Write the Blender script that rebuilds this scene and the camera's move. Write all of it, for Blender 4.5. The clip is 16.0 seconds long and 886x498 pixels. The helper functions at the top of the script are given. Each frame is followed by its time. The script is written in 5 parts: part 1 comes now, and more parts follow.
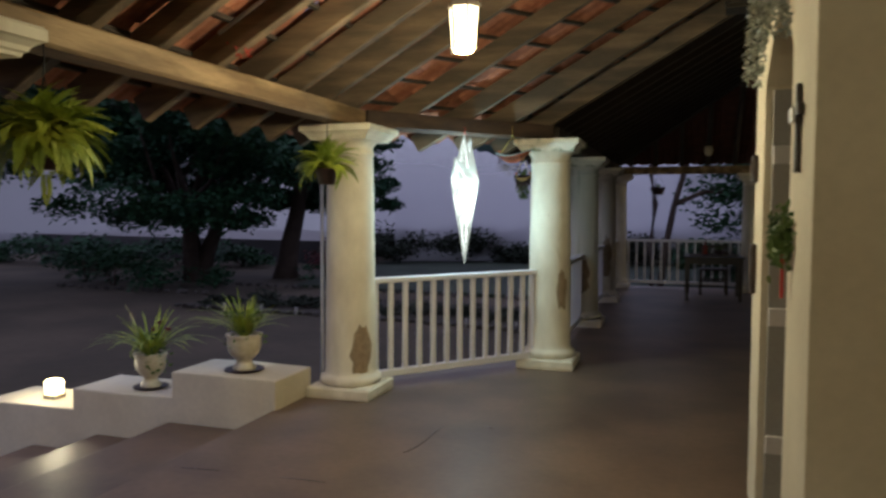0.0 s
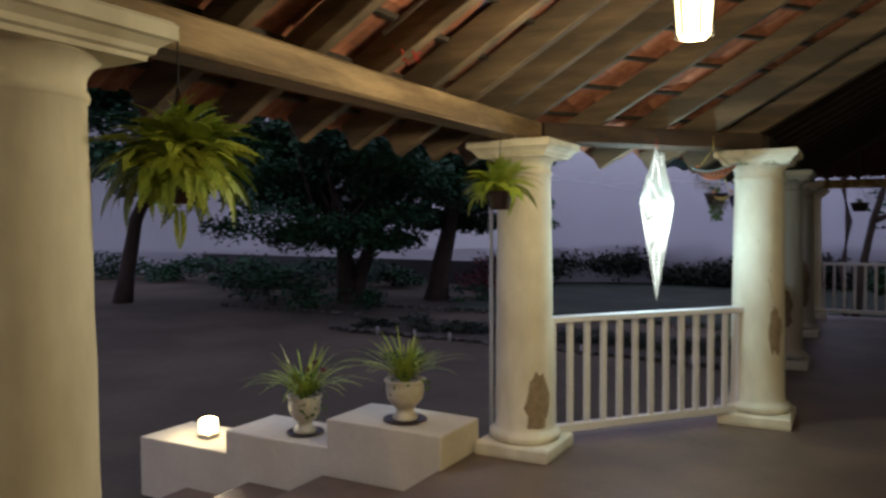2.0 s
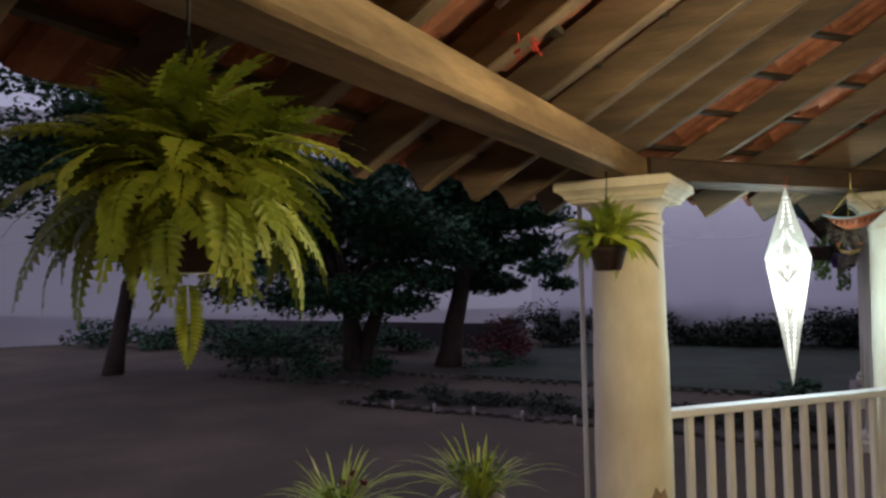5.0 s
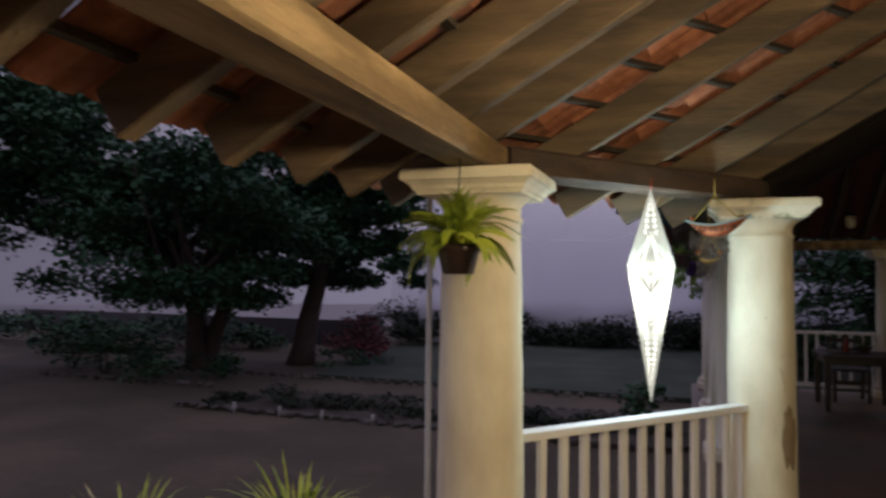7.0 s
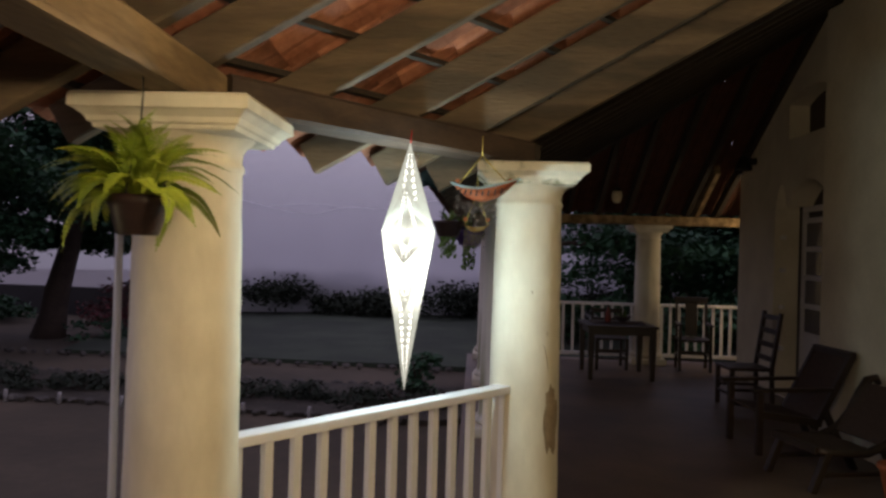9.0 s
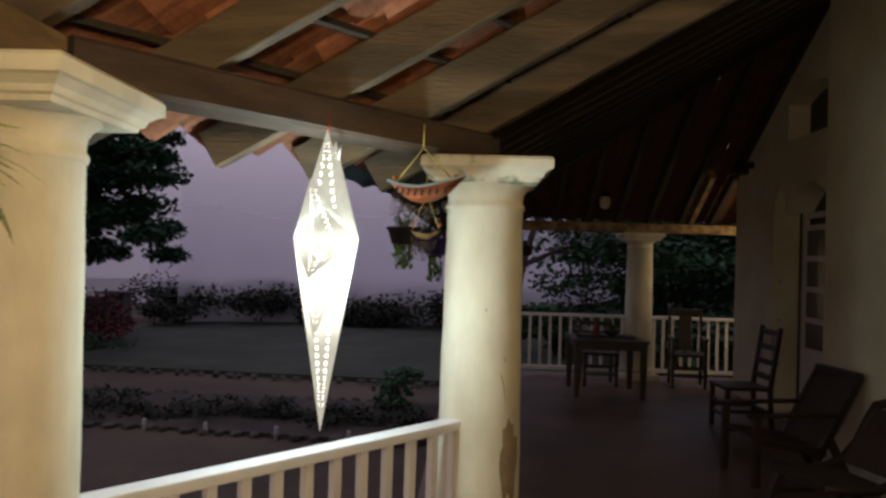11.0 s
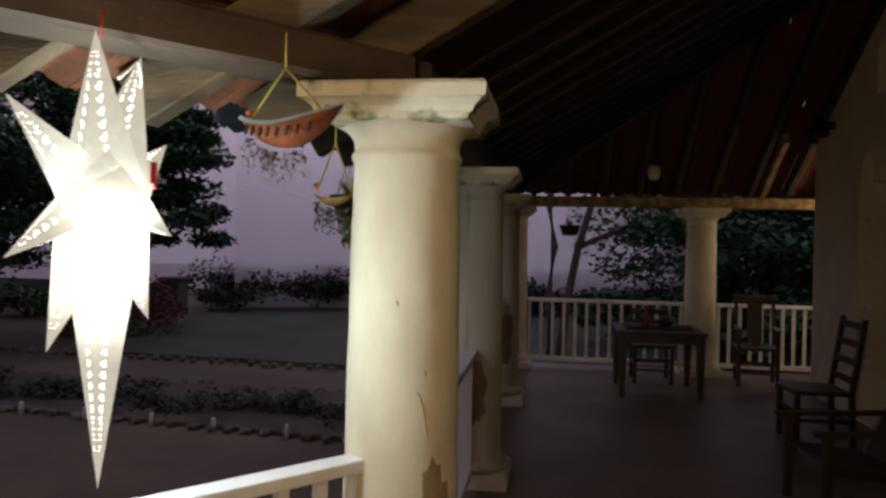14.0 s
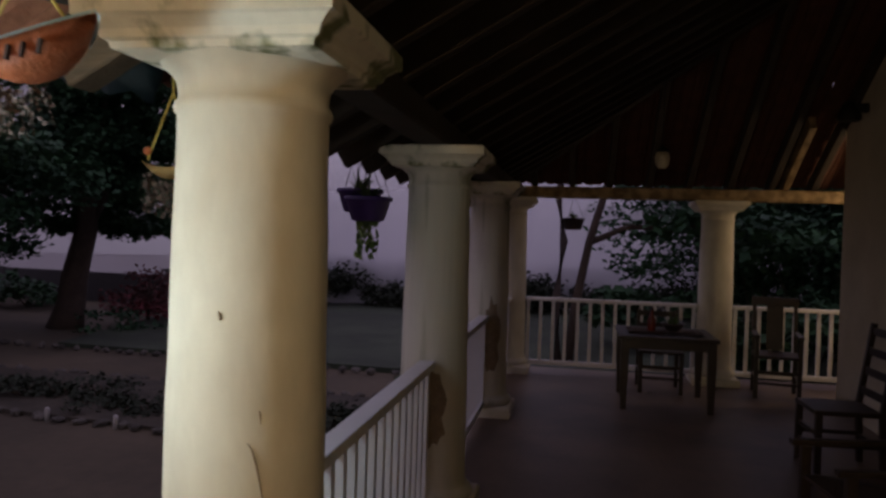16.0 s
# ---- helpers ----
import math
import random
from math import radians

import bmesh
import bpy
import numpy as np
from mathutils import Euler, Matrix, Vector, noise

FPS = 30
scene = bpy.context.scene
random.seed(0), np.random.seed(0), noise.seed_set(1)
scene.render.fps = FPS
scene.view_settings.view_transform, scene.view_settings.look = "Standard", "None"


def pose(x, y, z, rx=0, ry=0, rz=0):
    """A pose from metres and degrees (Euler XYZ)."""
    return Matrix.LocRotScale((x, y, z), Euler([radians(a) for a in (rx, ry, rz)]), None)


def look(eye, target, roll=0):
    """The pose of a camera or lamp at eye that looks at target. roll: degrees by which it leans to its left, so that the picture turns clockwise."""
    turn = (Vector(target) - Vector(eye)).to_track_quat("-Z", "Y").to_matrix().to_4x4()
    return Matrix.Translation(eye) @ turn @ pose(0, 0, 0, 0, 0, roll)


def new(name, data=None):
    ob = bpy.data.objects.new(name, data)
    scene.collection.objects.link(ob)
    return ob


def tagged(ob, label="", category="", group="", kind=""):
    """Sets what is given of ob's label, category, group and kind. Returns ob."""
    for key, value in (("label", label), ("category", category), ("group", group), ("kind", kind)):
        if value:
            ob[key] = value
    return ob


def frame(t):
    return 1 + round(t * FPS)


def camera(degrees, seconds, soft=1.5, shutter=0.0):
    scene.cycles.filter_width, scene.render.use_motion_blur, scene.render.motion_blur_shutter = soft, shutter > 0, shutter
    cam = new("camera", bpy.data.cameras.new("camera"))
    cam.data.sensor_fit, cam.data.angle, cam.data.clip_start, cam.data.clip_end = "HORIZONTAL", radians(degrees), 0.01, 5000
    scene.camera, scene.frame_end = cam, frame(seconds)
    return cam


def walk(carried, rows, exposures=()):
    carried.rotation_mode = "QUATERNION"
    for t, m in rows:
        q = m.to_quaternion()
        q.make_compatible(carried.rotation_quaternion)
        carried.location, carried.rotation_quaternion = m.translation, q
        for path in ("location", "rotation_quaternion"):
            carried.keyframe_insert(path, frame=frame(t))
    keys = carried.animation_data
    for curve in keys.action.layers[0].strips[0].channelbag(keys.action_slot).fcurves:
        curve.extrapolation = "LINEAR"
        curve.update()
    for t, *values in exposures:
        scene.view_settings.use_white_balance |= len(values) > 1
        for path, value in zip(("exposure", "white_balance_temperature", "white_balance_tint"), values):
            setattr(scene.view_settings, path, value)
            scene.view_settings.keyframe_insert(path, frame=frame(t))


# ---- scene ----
cam = camera(61.4, 16.0, soft=2.7, shutter=0.5)
PATH = [
    (0, (0.202, 0.923, 1.473), (-0.417, 2.821, 1.363), 0.2),
    (0.5, (0.143, 1.127, 1.476), (-0.596, 2.981, 1.342), 0.2),
    (1, (-0.014, 1.289, 1.511), (-0.805, 3.123, 1.411), -0.7),
    (1.5, (-0.167, 1.397, 1.519), (-1.034, 3.198, 1.449), -0.5),
    (2, (-0.323, 1.582, 1.545), (-1.297, 3.327, 1.481), -0.3),
    (2.5, (-0.452, 1.732, 1.554), (-1.507, 3.431, 1.513), 0.3),
    (3, (-0.642, 1.852, 1.562), (-1.728, 3.531, 1.531), -0.1),
    (5.5, (-1.397, 2.534, 1.59), (-2.287, 4.321, 1.708), -1.4),
    (6, (-1.461, 2.668, 1.58), (-2.263, 4.497, 1.687), -1.0),
    (6.5, (-1.451, 2.862, 1.602), (-2.202, 4.713, 1.707), -0.3),
    (7, (-1.411, 2.995, 1.617), (-2.04, 4.892, 1.699), 0.5),
    (7.5, (-1.422, 3.156, 1.617), (-1.846, 5.109, 1.683), 0.9),
    (8, (-1.458, 3.318, 1.616), (-1.678, 5.306, 1.66), 0.0),
    (8.5, (-1.42, 3.482, 1.607), (-1.514, 5.48, 1.607), 0.3),
    (9, (-1.296, 3.693, 1.617), (-1.386, 5.691, 1.623), 1.6),
    (9.5, (-1.249, 3.849, 1.604), (-1.335, 5.847, 1.594), 1.9),
    (12, (-0.925, 4.687, 1.65), (-1.018, 6.684, 1.713), 0.8),
    (12.5, (-0.876, 4.884, 1.632), (-1.004, 6.879, 1.703), -0.7),
    (13, (-0.725, 5.041, 1.624), (-0.937, 7.029, 1.678), -0.0),
    (13.5, (-0.554, 5.201, 1.633), (-0.847, 7.179, 1.654), 1.1),
    (14, (-0.503, 5.378, 1.608), (-0.801, 7.356, 1.59), 1.2),
    (14.5, (-0.483, 5.57, 1.632), (-0.763, 7.549, 1.677), 1.6),
    (15, (-0.399, 5.76, 1.618), (-0.696, 7.738, 1.652), 2.0),
    (15.5, (-0.267, 5.982, 1.616), (-0.615, 7.952, 1.629), 2.4),
    (16, (-0.216, 6.168, 1.601), (-0.58, 8.135, 1.567), 1.8),
]
EXPOSURES = [(0.0, 0.64, 5800, 0), (3.0, 0.62, 6050, 3), (7.0, 0.62, 6500, 9), (9.7, 0.58, 6750, 11), (12.0, 0.50, 7150, 13), (14.5, 0.58, 7200, 17), (16.0, 0.30, 6850, 19)]
walk(cam, [(t, look(eye, target, roll)) for t, eye, target, roll in PATH], EXPOSURES)

# ---- world and lights ----
world = bpy.data.worlds.new("dusk")
scene.world = world
world.use_nodes = True
wn, wl = world.node_tree.nodes, world.node_tree.links
wbg = wn["Background"]
geo = wn.new("ShaderNodeTexCoord")
sep = wn.new("ShaderNodeSeparateXYZ")
ramp = wn.new("ShaderNodeValToRGB")
wl.new(geo.outputs["Generated"], sep.inputs[0])
wl.new(sep.outputs["Z"], ramp.inputs[0])
ramp.color_ramp.elements[0].position, ramp.color_ramp.elements[0].color = 0.0, (0.092, 0.090, 0.124, 1)
ramp.color_ramp.elements[1].position, ramp.color_ramp.elements[1].color = 0.55, (0.185, 0.170, 0.245, 1)
wl.new(ramp.outputs[0], wbg.inputs[0])
wbg.inputs[1].default_value = 1.75


def lamp(name, place, power, colour, radius=0.05):
    data = bpy.data.lights.new(name, "POINT")
    data.energy, data.color, data.shadow_soft_size = power, colour, radius
    ob = new(name, data)
    ob.location = place
    return ob


WARM, COLD = (1.0, 0.80, 0.50), (0.68, 0.92, 1.0)

# ---- materials ----


def mat(name, base, rough=0.7, metal=0.0, var=0.25, scale=6.0, fine=60.0, bump=0.15, other=None, spread=(0.4, 0.65), stretch=(1, 1, 1), rand=0.0, spec=0.4):
    """Two scales of variation in colour, with a fine relief."""
    m = bpy.data.materials.new(name)
    m.use_nodes = True
    n, l = m.node_tree.nodes, m.node_tree.links
    b = n["Principled BSDF"]
    b.inputs["Roughness"].default_value, b.inputs["Metallic"].default_value = rough, metal
    b.inputs["Specular IOR Level"].default_value = spec
    tc, mp = n.new("ShaderNodeTexCoord"), n.new("ShaderNodeMapping")
    mp.inputs["Scale"].default_value = stretch
    l.new(tc.outputs["Object"], mp.inputs[0])
    big, small = n.new("ShaderNodeTexNoise"), n.new("ShaderNodeTexNoise")
    big.inputs["Scale"].default_value, small.inputs["Scale"].default_value = scale, fine
    big.inputs["Detail"].default_value = 5
    l.new(mp.outputs[0], big.inputs["Vector"])
    l.new(mp.outputs[0], small.inputs["Vector"])
    cr = n.new("ShaderNodeValToRGB")
    lo = other if other else tuple(c * (1 - var) for c in base)
    cr.color_ramp.elements[0].position, cr.color_ramp.elements[0].color = spread[0], (*lo, 1)
    cr.color_ramp.elements[1].position, cr.color_ramp.elements[1].color = spread[1], (*base, 1)
    l.new(big.outputs[0], cr.inputs[0])
    hsv = n.new("ShaderNodeHueSaturation")
    mr = n.new("ShaderNodeMapRange")
    mr.inputs[3].default_value, mr.inputs[4].default_value = 1 - var, 1 + var
    l.new(small.outputs[0], mr.inputs[0])
    value = mr.outputs[0]
    if rand:
        oi, m2, mul = n.new("ShaderNodeObjectInfo"), n.new("ShaderNodeMapRange"), n.new("ShaderNodeMath")
        mul.operation = "MULTIPLY"
        m2.inputs[3].default_value, m2.inputs[4].default_value = 1 - rand, 1 + rand
        l.new(oi.outputs["Random"], m2.inputs[0])
        l.new(m2.outputs[0], mul.inputs[0])
        l.new(value, mul.inputs[1])
        value = mul.outputs[0]
    l.new(value, hsv.inputs["Value"])
    l.new(cr.outputs[0], hsv.inputs["Color"])
    l.new(hsv.outputs[0], b.inputs["Base Color"])
    if bump:
        bp = n.new("ShaderNodeBump")
        bp.inputs["Strength"].default_value, bp.inputs["Distance"].default_value = bump, 0.01
        l.new(small.outputs[0], bp.inputs["Height"])
        l.new(bp.outputs[0], b.inputs["Normal"])
    return m


def glow(name, colour, strength):
    m = bpy.data.materials.new(name)
    m.use_nodes = True
    b = m.node_tree.nodes["Principled BSDF"]
    b.inputs["Base Color"].default_value = (*colour, 1)
    b.inputs["Emission Color"].default_value = (*colour, 1)
    b.inputs["Emission Strength"].default_value = strength
    return m


PLASTER = mat("cream limewash", (0.72, 0.66, 0.52), 0.8, var=0.07, scale=2.2, fine=16, bump=0.12, other=(0.53, 0.46, 0.34), spread=(0.32, 0.6), stretch=(1.6, 1.6, 0.7))
CAPSTAIN = mat("stained limewash", (0.70, 0.65, 0.52), 0.85, var=0.10, scale=5.5, fine=24, bump=0.2, other=(0.16, 0.17, 0.08), spread=(0.39, 0.48), stretch=(1.3, 1.3, 1.0))
SHAFTSTAIN = mat("streaked limewash", (0.66, 0.61, 0.50), 0.85, var=0.08, scale=5.0, fine=24, bump=0.12, other=(0.34, 0.33, 0.20), spread=(0.34, 0.44), stretch=(1.5, 1.5, 0.12))
WALLWASH = mat("wall limewash", (0.68, 0.61, 0.46), 0.85, var=0.08, scale=1.7, fine=30, bump=0.15, other=(0.55, 0.48, 0.35), spread=(0.3, 0.65))
PATCH = mat("bare render", (0.32, 0.235, 0.15), 0.95, var=0.2, scale=20, bump=0.5)
RAILPAINT = mat("rail paint", (0.74, 0.72, 0.72), 0.4, var=0.05, scale=4, fine=50, bump=0.1)
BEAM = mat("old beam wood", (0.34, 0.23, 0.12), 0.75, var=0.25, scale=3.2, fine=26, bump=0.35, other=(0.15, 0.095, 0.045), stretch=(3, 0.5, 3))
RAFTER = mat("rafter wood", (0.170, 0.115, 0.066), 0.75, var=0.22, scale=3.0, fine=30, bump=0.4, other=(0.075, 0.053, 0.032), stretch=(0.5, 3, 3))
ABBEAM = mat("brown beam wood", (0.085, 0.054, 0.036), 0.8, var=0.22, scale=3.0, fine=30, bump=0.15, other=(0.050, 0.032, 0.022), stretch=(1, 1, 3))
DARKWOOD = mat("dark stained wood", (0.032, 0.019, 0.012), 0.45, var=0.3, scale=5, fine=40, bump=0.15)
# near-black copy of the rafter wood: the far roof's shade is in the colour
SHADEDRAFTER = mat("shaded rafter wood", (0.045, 0.032, 0.022), 0.85, var=0.3, scale=4, fine=30, bump=0.3)
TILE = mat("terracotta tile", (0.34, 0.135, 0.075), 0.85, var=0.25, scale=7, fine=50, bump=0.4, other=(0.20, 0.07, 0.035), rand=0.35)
# terracotta again, darkened because little light reaches the far tiles
SHADEDTILE = mat("shaded terracotta", (0.10, 0.035, 0.020), 0.9, var=0.25, scale=7, fine=50, bump=0.3, rand=0.35)
FLOOR = mat("red oxide floor", (0.165, 0.112, 0.076), 0.45, var=0.18, scale=1.3, fine=22, bump=0.06, other=(0.098, 0.067, 0.048), spread=(0.35, 0.65), spec=0.26)
EARTH = mat("swept earth", (0.086, 0.064, 0.041), 0.95, var=0.2, scale=0.5, fine=9, bump=0.4, other=(0.052, 0.040, 0.025))
LAWN = mat("lawn", (0.038, 0.052, 0.030), 0.95, var=0.3, scale=0.8, fine=25, bump=0.5, other=(0.022, 0.03, 0.018))
FERN = mat("fern leaf", (0.36, 0.41, 0.045), 0.5, var=0.3, scale=9, fine=70, bump=0.1, other=(0.22, 0.30, 0.03))
LEAF = mat("garden leaf", (0.13, 0.20, 0.045), 0.55, var=0.3, scale=9, fine=60, bump=0.1, other=(0.05, 0.09, 0.02))
TREELEAF = mat("tree leaf", (0.045, 0.105, 0.048), 0.6, var=0.35, scale=0.8, fine=12, bump=0, other=(0.022, 0.055, 0.03), spec=0.15)
HEDGELEAF = mat("hedge leaf", (0.040, 0.048, 0.036), 0.85, var=0.15, scale=0.3, fine=5, bump=0, spec=0.05)
BARK = mat("bark", (0.07, 0.05, 0.04), 0.95, var=0.3, scale=2, fine=14, bump=0.6)
REDLEAF = mat("bougainvillea flower", (0.20, 0.035, 0.05), 0.7, var=0.3, scale=2, fine=30, other=(0.08, 0.03, 0.03))
POTWHITE = mat("white glazed pot", (0.62, 0.56, 0.42), 0.35, var=0.1, scale=9, fine=40, bump=0.1, other=(0.45, 0.38, 0.26))
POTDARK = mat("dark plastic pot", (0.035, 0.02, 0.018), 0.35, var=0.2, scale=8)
PURPLE = mat("purple plastic", (0.045, 0.02, 0.12), 0.4, var=0.15, scale=8)
CLAY = mat("orange clay", (0.42, 0.12, 0.045), 0.6, var=0.15, scale=30, fine=120, bump=0.3)
BLUEPAINT = mat("pale blue paint", (0.40, 0.58, 0.66), 0.6, var=0.1)
WHITEPAINT = mat("white paint", (0.75, 0.73, 0.70), 0.6, var=0.08)
GREYPAINT = mat("weathered white paint", (0.34, 0.32, 0.31), 0.8, var=0.15)
ROPE = mat("yellow rope", (0.45, 0.33, 0.08), 0.9, var=0.2, fine=200)
IRON = mat("dark iron", (0.03, 0.028, 0.026), 0.5, metal=0.6, var=0.2)
STEEL = mat("steel pipe", (0.55, 0.53, 0.50), 0.35, metal=0.8, var=0.1)
PLASTICPIPE = mat("white pvc pipe", (0.62, 0.62, 0.60), 0.5, var=0.08)
BOARD = mat("yellow pine", (0.42, 0.27, 0.10), 0.7, var=0.2, scale=6, stretch=(1, 1, 6))
STONE = mat("bed edging stone", (0.085, 0.075, 0.065), 0.9, var=0.3, scale=5, rand=0.3)
REDTHREAD = mat("red thread", (0.45, 0.03, 0.02), 0.8, var=0.2)
DOORWHITE = mat("door paint", (0.62, 0.58, 0.55), 0.5, var=0.08, scale=4)
LAMPGLASS = glow("lit lamp glass", (1.0, 0.76, 0.42), 5.0)
CANDLEGLASS = glow("lit lantern glass", (1.0, 0.74, 0.36), 6.0)
CUTGLOW = glow("light through the cuts", (1.0, 0.98, 0.93), 2.2)
TINSEL = mat("silver tinsel", (0.35, 0.37, 0.33), 0.35, metal=0.5, var=0.4, scale=30)

PAPER = bpy.data.materials.new("lit star paper")
PAPER.use_nodes = True
_n, _l = PAPER.node_tree.nodes, PAPER.node_tree.links
_b = _n["Principled BSDF"]
_b.inputs["Base Color"].default_value = (0.06, 0.06, 0.05, 1)
_b.inputs["Specular IOR Level"].default_value = 0.0
_tc, _no = _n.new("ShaderNodeTexCoord"), _n.new("ShaderNodeVectorMath")
_no.operation = "LENGTH"
_sh = _n.new("ShaderNodeVectorMath")
_sh.operation = "SUBTRACT"
_sh.inputs[1].default_value = (0, 0, -0.15)
_l.new(_tc.outputs["Object"], _sh.inputs[0])
_l.new(_sh.outputs[0], _no.inputs[0])
_core = _n.new("ShaderNodeMapRange")
_core.interpolation_type = "SMOOTHSTEP"
_core.inputs[1].default_value, _core.inputs[2].default_value = 0.27, 0.05
_core.inputs[3].default_value, _core.inputs[4].default_value = 0.36, 1.7
_l.new(_no.outputs["Value"], _core.inputs[0])
_pulp = _n.new("ShaderNodeTexNoise")
_pulp.inputs["Scale"].default_value = 38
_l.new(_tc.outputs["Object"], _pulp.inputs["Vector"])
_grain = _n.new("ShaderNodeMapRange")
_grain.inputs[3].default_value, _grain.inputs[4].default_value = 0.82, 1.18
_l.new(_pulp.outputs[0], _grain.inputs[0])
_sum = _n.new("ShaderNodeMath")
_sum.operation = "MULTIPLY"
_l.new(_grain.outputs[0], _sum.inputs[0])
_l.new(_core.outputs[0], _sum.inputs[1])
_b.inputs["Emission Color"].default_value = (0.94, 0.93, 0.80, 1)
_l.new(_sum.outputs[0], _b.inputs["Emission Strength"])
_tr, _mx = _n.new("ShaderNodeBsdfTransparent"), _n.new("ShaderNodeMixShader")
_mx.inputs[0].default_value = 0.08
_l.new(_b.outputs[0], _mx.inputs[1])
_l.new(_tr.outputs[0], _mx.inputs[2])
_l.new(_mx.outputs[0], _n["Material Output"].inputs[0])

# ---- building blocks ----


def smooth_all(bm, on=True):
    for f in bm.faces:
        f.smooth = on


def mesh_of(name, bm, material):
    me = bpy.data.meshes.new(name)
    bm.to_mesh(me)
    bm.free()
    me.materials.append(material)
    return me


def part(name, bm, material, parent=None, label=""):
    ob = new(name, mesh_of(name, bm, material))
    if parent is not None:
        ob.parent = parent
        ob.matrix_parent_inverse = Matrix.Identity(4)
    return tagged(ob, label)


def thing(name, place, label, category, group="", kind="", turn=0.0):
    ob = new(name)
    ob.empty_display_size = 0.1
    ob.matrix_basis = pose(*place, 0, 0, turn)
    return tagged(ob, label, category, group, kind)


def box(bm, lo, hi, m=None, bevel=0.0):
    c = [(a + b) / 2 for a, b in zip(lo, hi)]
    s = [abs(b - a) for a, b in zip(lo, hi)]
    r = bmesh.ops.create_cube(bm, size=1.0)
    vs = r["verts"]
    bmesh.ops.scale(bm, vec=s, verts=vs)
    bmesh.ops.translate(bm, vec=c, verts=vs)
    if bevel:
        es = list({e for v in vs for e in v.link_edges})
        out = bmesh.ops.bevel(bm, geom=es, offset=bevel, segments=2, profile=0.6, affect="EDGES")
        vs = list({v for f in out["faces"] for v in f.verts} | {v for v in vs if v.is_valid})
    if m is not None:
        bmesh.ops.transform(bm, matrix=m, verts=vs)
    return bm


def new_box(lo, hi, m=None, bevel=0.0):
    return box(bmesh.new(), lo, hi, m, bevel)


def along(a, b, up=(0, 0, 1)):
    """A pose at a whose y runs to b."""
    a, b = Vector(a), Vector(b)
    y = (b - a).normalized()
    x = y.cross(Vector(up))
    if x.length < 1e-4:
        x = y.cross(Vector((1, 0, 0)))
    x.normalize()
    z = x.cross(y)
    m = Matrix((x, y, z)).transposed().to_4x4()
    m.translation = a
    return m


def bar(bm, a, b, w, h, bevel=0.0):
    """A squared timber from a to b; its middle line runs from a to b."""
    d = (Vector(b) - Vector(a)).length
    return box(bm, (-w / 2, 0, -h / 2), (w / 2, d, h / 2), along(a, b), bevel)


def tube(bm, pts, radii, sides=8, cap=True):
    """A round tube along the points."""
    rings = []
    for i, p in enumerate(pts):
        p = Vector(p)
        d = (Vector(pts[min(i + 1, len(pts) - 1)]) - Vector(pts[max(i - 1, 0)])).normalized()
        x = d.cross(Vector((0, 0, 1)))
        if x.length < 1e-3:
            x = Vector((1, 0, 0))
        x.normalize()
        y = d.cross(x)
        r = radii[i] if hasattr(radii, "__len__") else radii
        rings.append([bm.verts.new(p + r * (math.cos(2 * math.pi * k / sides) * x + math.sin(2 * math.pi * k / sides) * y)) for k in range(sides)])
    for a, b in zip(rings, rings[1:]):
        for k in range(sides):
            f = bm.faces.new((a[k], a[(k + 1) % sides], b[(k + 1) % sides], b[k]))
            f.smooth = True
    if cap:
        bm.faces.new(rings[0][::-1])
        bm.faces.new(rings[-1])
    return bm


def lathe(profile, sides=32, bm=None, at=(0, 0, 0), smooth=True):
    """A turned form from (radius, height) pairs."""
    bm = bm or bmesh.new()
    rings = []
    for r, z in profile:
        r = max(r, 0.0005)
        rings.append([bm.verts.new((at[0] + r * math.cos(2 * math.pi * k / sides), at[1] + r * math.sin(2 * math.pi * k / sides), at[2] + z)) for k in range(sides)])
    for a, b in zip(rings, rings[1:]):
        for k in range(sides):
            f = bm.faces.new((a[k], a[(k + 1) % sides], b[(k + 1) % sides], b[k]))
            f.smooth = smooth
    bm.faces.new(rings[0][::-1])
    bm.faces.new(rings[-1])
    return bm


def square_rings(profile):
    """A square moulding from (half width, height) pairs."""
    bm = bmesh.new()
    rings = [[bm.verts.new((sx * w, sy * w, z)) for sx, sy in ((-1, -1), (1, -1), (1, 1), (-1, 1))] for w, z in profile]
    for a, b in zip(rings, rings[1:]):
        for k in range(4):
            bm.faces.new((a[k], a[(k + 1) % 4], b[(k + 1) % 4], b[k]))
    bm.faces.new(rings[0][::-1])
    bm.faces.new(rings[-1])
    return bm

# ---- plan ----
GROUND = -0.62
BEAM_Z, BEAM_H, PITCH = 2.10, 0.135, 0.577
RAFTER_TOP = 2.41
COLS = {"Z": (-2.24, 2.73), "A": (-2.32, 6.30), "B": (-1.01, 7.88), "C": (-1.04, 10.45), "D": (-1.05, 13.00), "E": (-1.05, 15.25), "F": (1.33, 15.25), "G": (3.60, 15.25)}
NEAR_WALL, NEAR_Y0, NEAR_Y1 = 0.53, 3.18, 5.03
MID_WALL, FAR_WALL, STEP_Y, CORNER_Y = 1.95, 2.37, 10.87, 14.30


def beam_x(y):
    """The line of the front beams in the plan."""
    if y < 6.30:
        return -2.31
    if y < 7.88:
        return -2.31 + (y - 6.30) / 1.58 * 1.27
    return -1.04


def roof_z(x, y):
    """The top of the rafters."""
    z = RAFTER_TOP + PITCH * (x - beam_x(y))
    return min(z, RAFTER_TOP + PITCH * (15.25 - y)) if y > 7.88 else z


